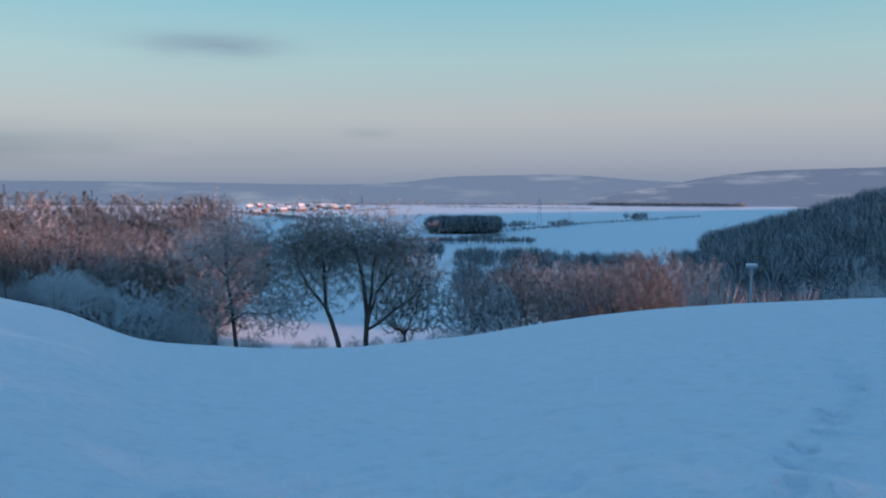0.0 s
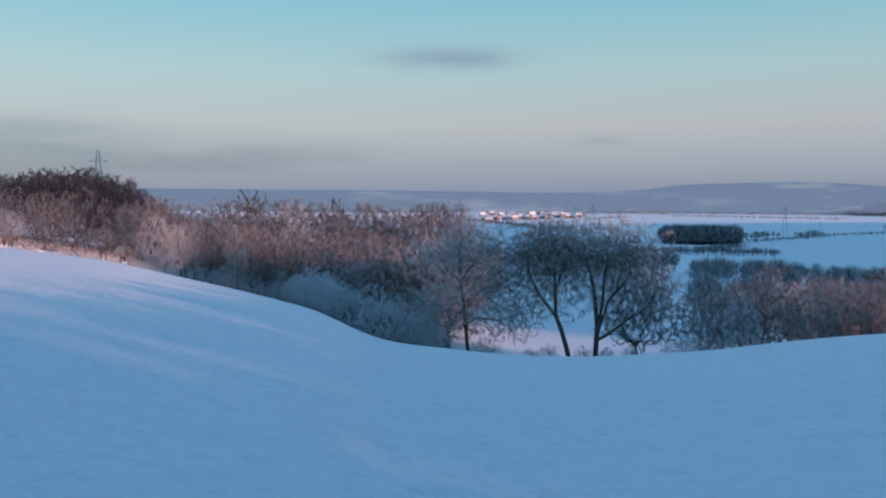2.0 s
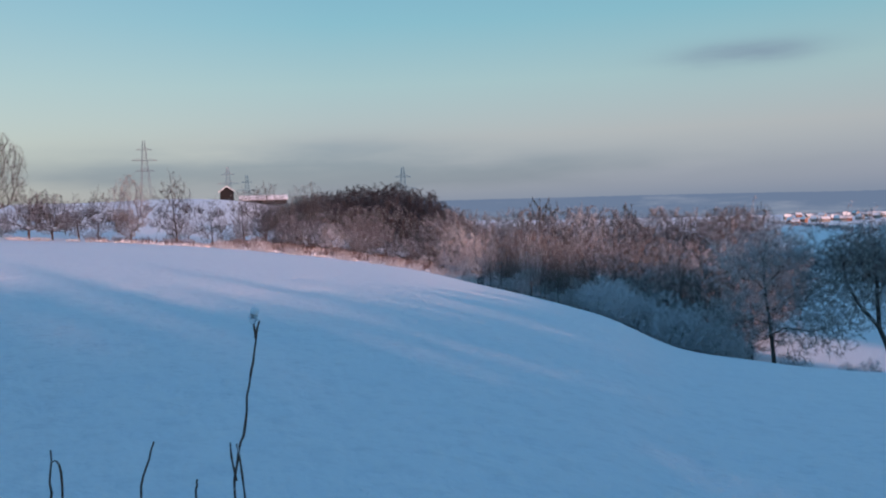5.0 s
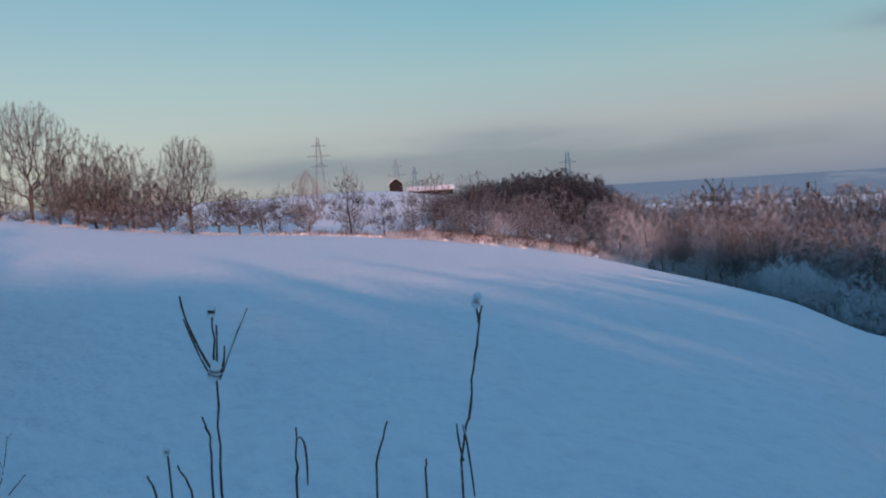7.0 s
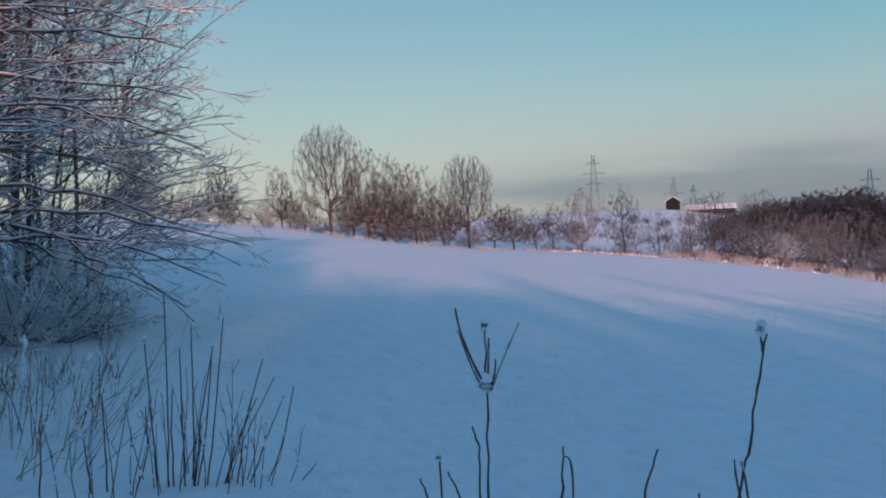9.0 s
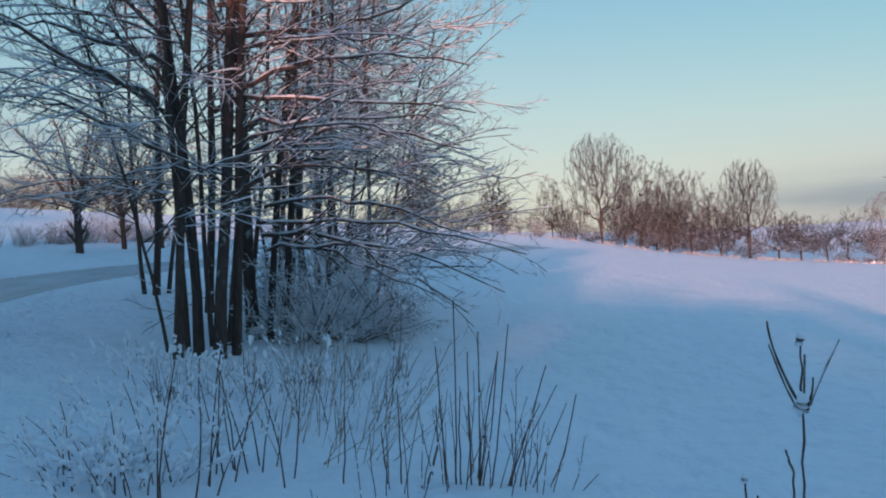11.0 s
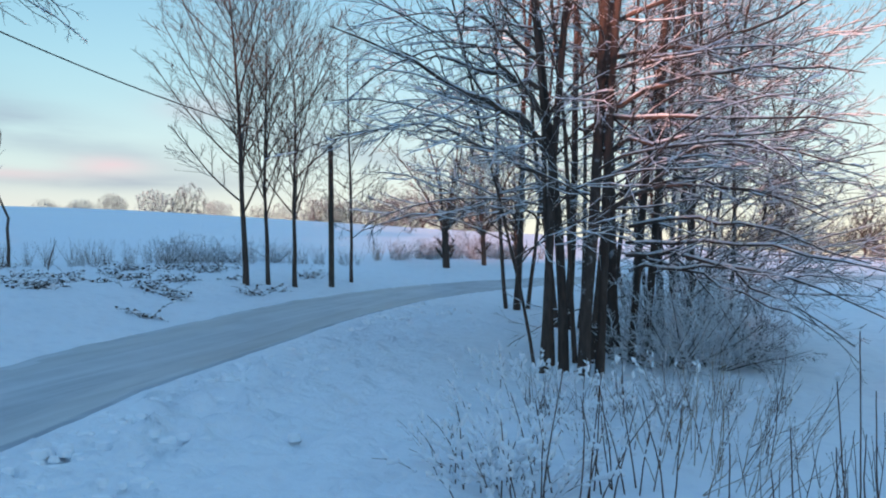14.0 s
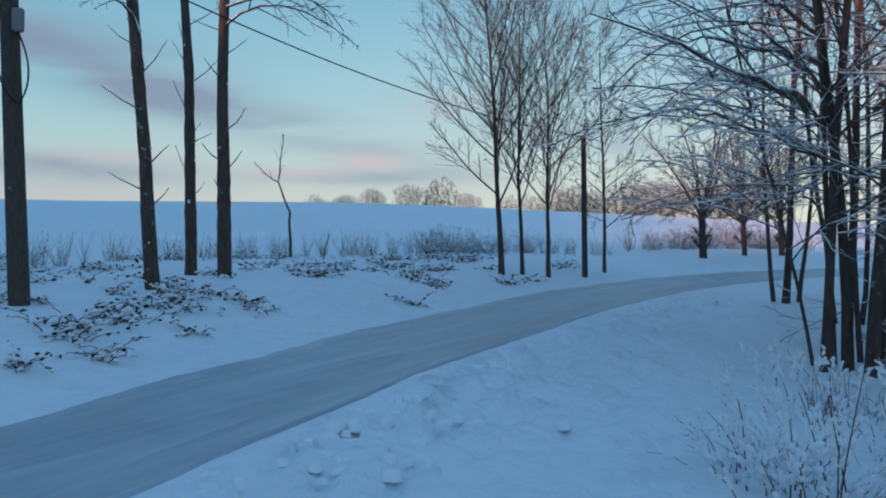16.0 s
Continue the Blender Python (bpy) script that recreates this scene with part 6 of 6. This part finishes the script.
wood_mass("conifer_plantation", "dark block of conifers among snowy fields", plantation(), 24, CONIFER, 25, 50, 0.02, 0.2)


def box_part(name, parent, mat, size, centre, turn=0.0):
    bm = bmesh.new()
    bmesh.ops.create_cube(bm, size=1, matrix=Matrix.Translation(centre) @ Matrix.Rotation(turn, 4, "Z") @ Matrix.Diagonal((*size, 1)))
    me = bpy.data.meshes.new(name)
    bm.to_mesh(me)
    me.materials.append(mat)
    ob = new(name, me)
    ob.parent = parent
    return ob


def gable_house(name, b, r, turn, length, width, eave, ridge, wall, label, windows=3, group="", roofmat=None):
    x, y = place(b, r)
    top = new(name)
    top.location = (x, y, float(height(x, y)) - 0.1)
    top.rotation_euler = (0, 0, radians(turn))
    lx, wy = length / 2, width / 2
    v = [(-lx, -wy, 0), (lx, -wy, 0), (lx, wy, 0), (-lx, wy, 0), (-lx, -wy, eave), (lx, -wy, eave), (lx, wy, eave), (-lx, wy, eave), (-lx, 0, ridge), (lx, 0, ridge)]
    mesh_object("wall", v, [(0, 1, 5, 4), (2, 3, 7, 6), (1, 2, 6, 9, 5), (3, 0, 4, 8, 7), (0, 3, 2, 1)], wall, top, False)
    o, k = 0.4, (ridge - eave) / wy
    e = eave - o * k
    lo = [(-lx - o, -wy - o, e), (lx + o, -wy - o, e), (lx + o, 0, ridge), (-lx - o, 0, ridge), (lx + o, wy + o, e), (-lx - o, wy + o, e)]
    hi = [(p[0], p[1], p[2] + (0.35 if windows else 0.16)) for p in lo]
    mesh_object("roof", lo + hi, [(6, 7, 8, 9), (9, 8, 10, 11), (0, 3, 2, 1), (3, 5, 4, 2), (0, 1, 7, 6), (4, 5, 11, 10), (1, 2, 8, 7), (2, 4, 10, 8), (3, 0, 6, 9), (5, 3, 9, 11)],
                roofmat or TILE_SNOW, top, False)["label"] = "snow-covered roof"
    for i in range(windows):
        px = -lx + length * (i + 0.5) / windows
        for sy in (-1, 1):
            box_part("window", top, PANE, (1.2, 0.12, 1.4), (px, sy * (wy + 0.02), eave * 0.55))
    if windows:
        box_part("chimney", top, BRICK, (0.8, 0.8, 1.6), (lx * 0.4, 0.2, ridge + 0.6))
    return tagged(top, label, "house", group)


vill = random.Random(12)
for k in range(30):
    b = 6.3 + 6.6 * (k + vill.random()) / 30
    e = -1.62 - 0.55 * vill.random() * (0.35 + 0.65 * (b - 6.3) / 6.6)
    gable_house("house", b, lowland(b, e), vill.uniform(-40, 40), vill.uniform(9, 15), vill.uniform(7, 9), vill.uniform(4.5, 6.5), vill.uniform(8.5, 11.5), vill.choice([RENDERED, RENDERED, RENDERED, BRICK]),
                "pale far village house with a snowy roof", 3, "village houses")
gable_house("barn", 49.2, 250, 139, 7, 3.8, 2.6, 3.9, TIMBER, "dark timber barn with a snow-covered roof", 0)
gable_house("shed", 46.9, 252, 50, 13, 5, 1.5, 2.6, TIMBER, "long low shed with a snow-covered roof", 0)
gable_house("shed", -16.6, 92, 10, 6.5, 3.5, 1.8, 2.3, TIMBER, "low dark shed with a snowy roof behind the crest", 0)


def pylon(b, r, tall, label="lattice steel power pylon"):
    # Far pylons get the paler steel: haze put into the colour.
    mat = STEEL_DULL if r < 600 else STEEL
    x, y = place(b, r)
    top = new("power_pylon")
    top.location = (x, y, float(height(x, y)))
    top.rotation_euler = (0, 0, radians(b + 12))
    h, w, bar = tall, tall * 0.085, tall * 0.0025
    corner = lambda u: w * (1 - u) + 0.012 * h * u
    for sx, sy in ((1, 1), (1, -1), (-1, 1), (-1, -1)):
        t = Tubes()
        us = np.linspace(0, 1, 7)
        t.add(np.array([(sx * corner(u), sy * corner(u), u * h) for u in us]), np.full(7, bar), 4)
        t.build("leg", mat, top)
    t = Tubes()
    us = np.linspace(0, 0.97, 11)
    for u, v in zip(us[:-1], us[1:]):
        a, c = corner(u), corner(v)
        for sx, sy, tx, ty in ((1, 1, -1, 1), (-1, 1, -1, -1), (-1, -1, 1, -1), (1, -1, 1, 1)):
            t.add(np.array([(sx * a, sy * a, u * h), (tx * c, ty * c, v * h)]), np.full(2, bar * 0.6), 3)
            t.add(np.array([(tx * a, ty * a, u * h), (sx * c, sy * c, v * h)]), np.full(2, bar * 0.6), 3)
    t.build("lattice", mat, top)
    for u, reach in ((0.60, 0.12), (0.74, 0.165), (0.88, 0.10)):
        t = Tubes()
        for sgn in (-1, 1):
            tip = np.array([sgn * reach * h, 0, u * h])
            for dy in (-1, 1):
                t.add(np.array([(0, dy * corner(u), u * h), tip]), np.full(2, bar), 4)
            t.add(np.array([(0, 0, (u + 0.035) * h), tip]), np.full(2, bar * 0.8), 4)
        t.build("crossarm", mat, top)
    return tagged(top, label, "pylon", "power pylons")


for b, r, e in ((54.2, 450, 4.65), (49.1, 700, 2.9), (37.6, 760, 2.55), (47.9, 820, 2.3), (5.5, 1120, -0.82), (2.5, 1050, -2.3), (-6.5, 1130, -1.0), (-8.5, 1250, -1.9)):
    x, y = place(b, r)
    pylon(b, r, max(12, 1.6 + r * math.tan(radians(e)) - float(height(x, y))))


def lamp_pole():
    x, y = place(-20.0, 66)
    z = float(height(x, y))
    top = new("lamp_pole")
    top.location = (x, y, z)
    round_post("shaft", STEEL, top, np.linspace((0, 0, -0.5), (0, 0, 1.6 + 66 * math.tan(radians(-5.4)) - z), 6), np.linspace(0.13, 0.09, 6), 10)
    head = 1.6 + 66 * math.tan(radians(-5.3)) - z
    box_part("lamp_head", top, STEEL, (0.75, 0.35, 0.18), (0, 0, head))
    box_part("snow", top, SNOW_LOAD, (0.72, 0.32, 0.12), (0, 0, head + 0.15))
    tagged(top, "tall pole with a snow-capped lamp head behind the crest", "street lamp")


lamp_pole()

# ---- unseen hedge and trees added behind the standpoint to shade the near ground ----
back = random.Random(5)
across = Vector((math.cos(sb), math.sin(sb)))


def behind(w, away, top, wide, kind, label="leafless hedge tree behind the standpoint"):
    """An added, unseen tree towards the sun: w metres along the hedge, its crown ending at the height top."""
    x, y = sun_way.x * away - across.x * w, sun_way.y * away - across.y * w
    z = float(height(x, y))
    r, b = math.hypot(x, y + 0.45), math.degrees(math.atan2(-x, y + 0.45))
    tree_at(kind, b, r, tall=max(0.8, top - z), wide=wide, label=label, group="hedge behind the standpoint", seed=back.randrange(2))


for k in range(84):
    w = -30 + 130 * (k + back.random()) / 84
    top = float(np.interp(w, [-30, -8, -4.5, -3, -1.5, 0, 0.7, 2, 3.5, 5, 8, 14, 24, 40, 50, 58, 66, 73, 78, 100], [16.5, 15.0, 13.6, 11.0, 11.0, 12.0, 11.6, 10.6, 10.0, 9.7, 9.5, 9.6, 9.9, 10.8, 13.5, 15.0, 13.0, 6.0, -5.0, -5.0])) + back.uniform(-0.5, 0.4)
    behind(w, back.uniform(38, 42), top, 0.8, "hedge")
# Taller unseen row, added to keep the sun off the hillside beyond the lane.
for k in range(24):
    w = -124 + 94 * (k + back.random()) / 24
    behind(w, back.uniform(38, 42), float(np.interp(w, [-120, -70, -45, -30], [34, 31, 23, 17])) + back.uniform(-0.5, 1.5), 1.0, "hedge", "tall leafless tree of the row behind the standpoint")
# Narrow unseen crowns that lay dark streaks across the lit field.
for w, top, wide in ((4.7, 14.2, 0.13), (6.4, 11.4, 0.12), (9.4, 13.2, 0.13), (12.0, 11.6, 0.10), (13.4, 10.3, 0.10), (15.8, 11.0, 0.11), (19.5, 10.4, 0.12)):
    behind(w, 42, top, wide, "hedge")
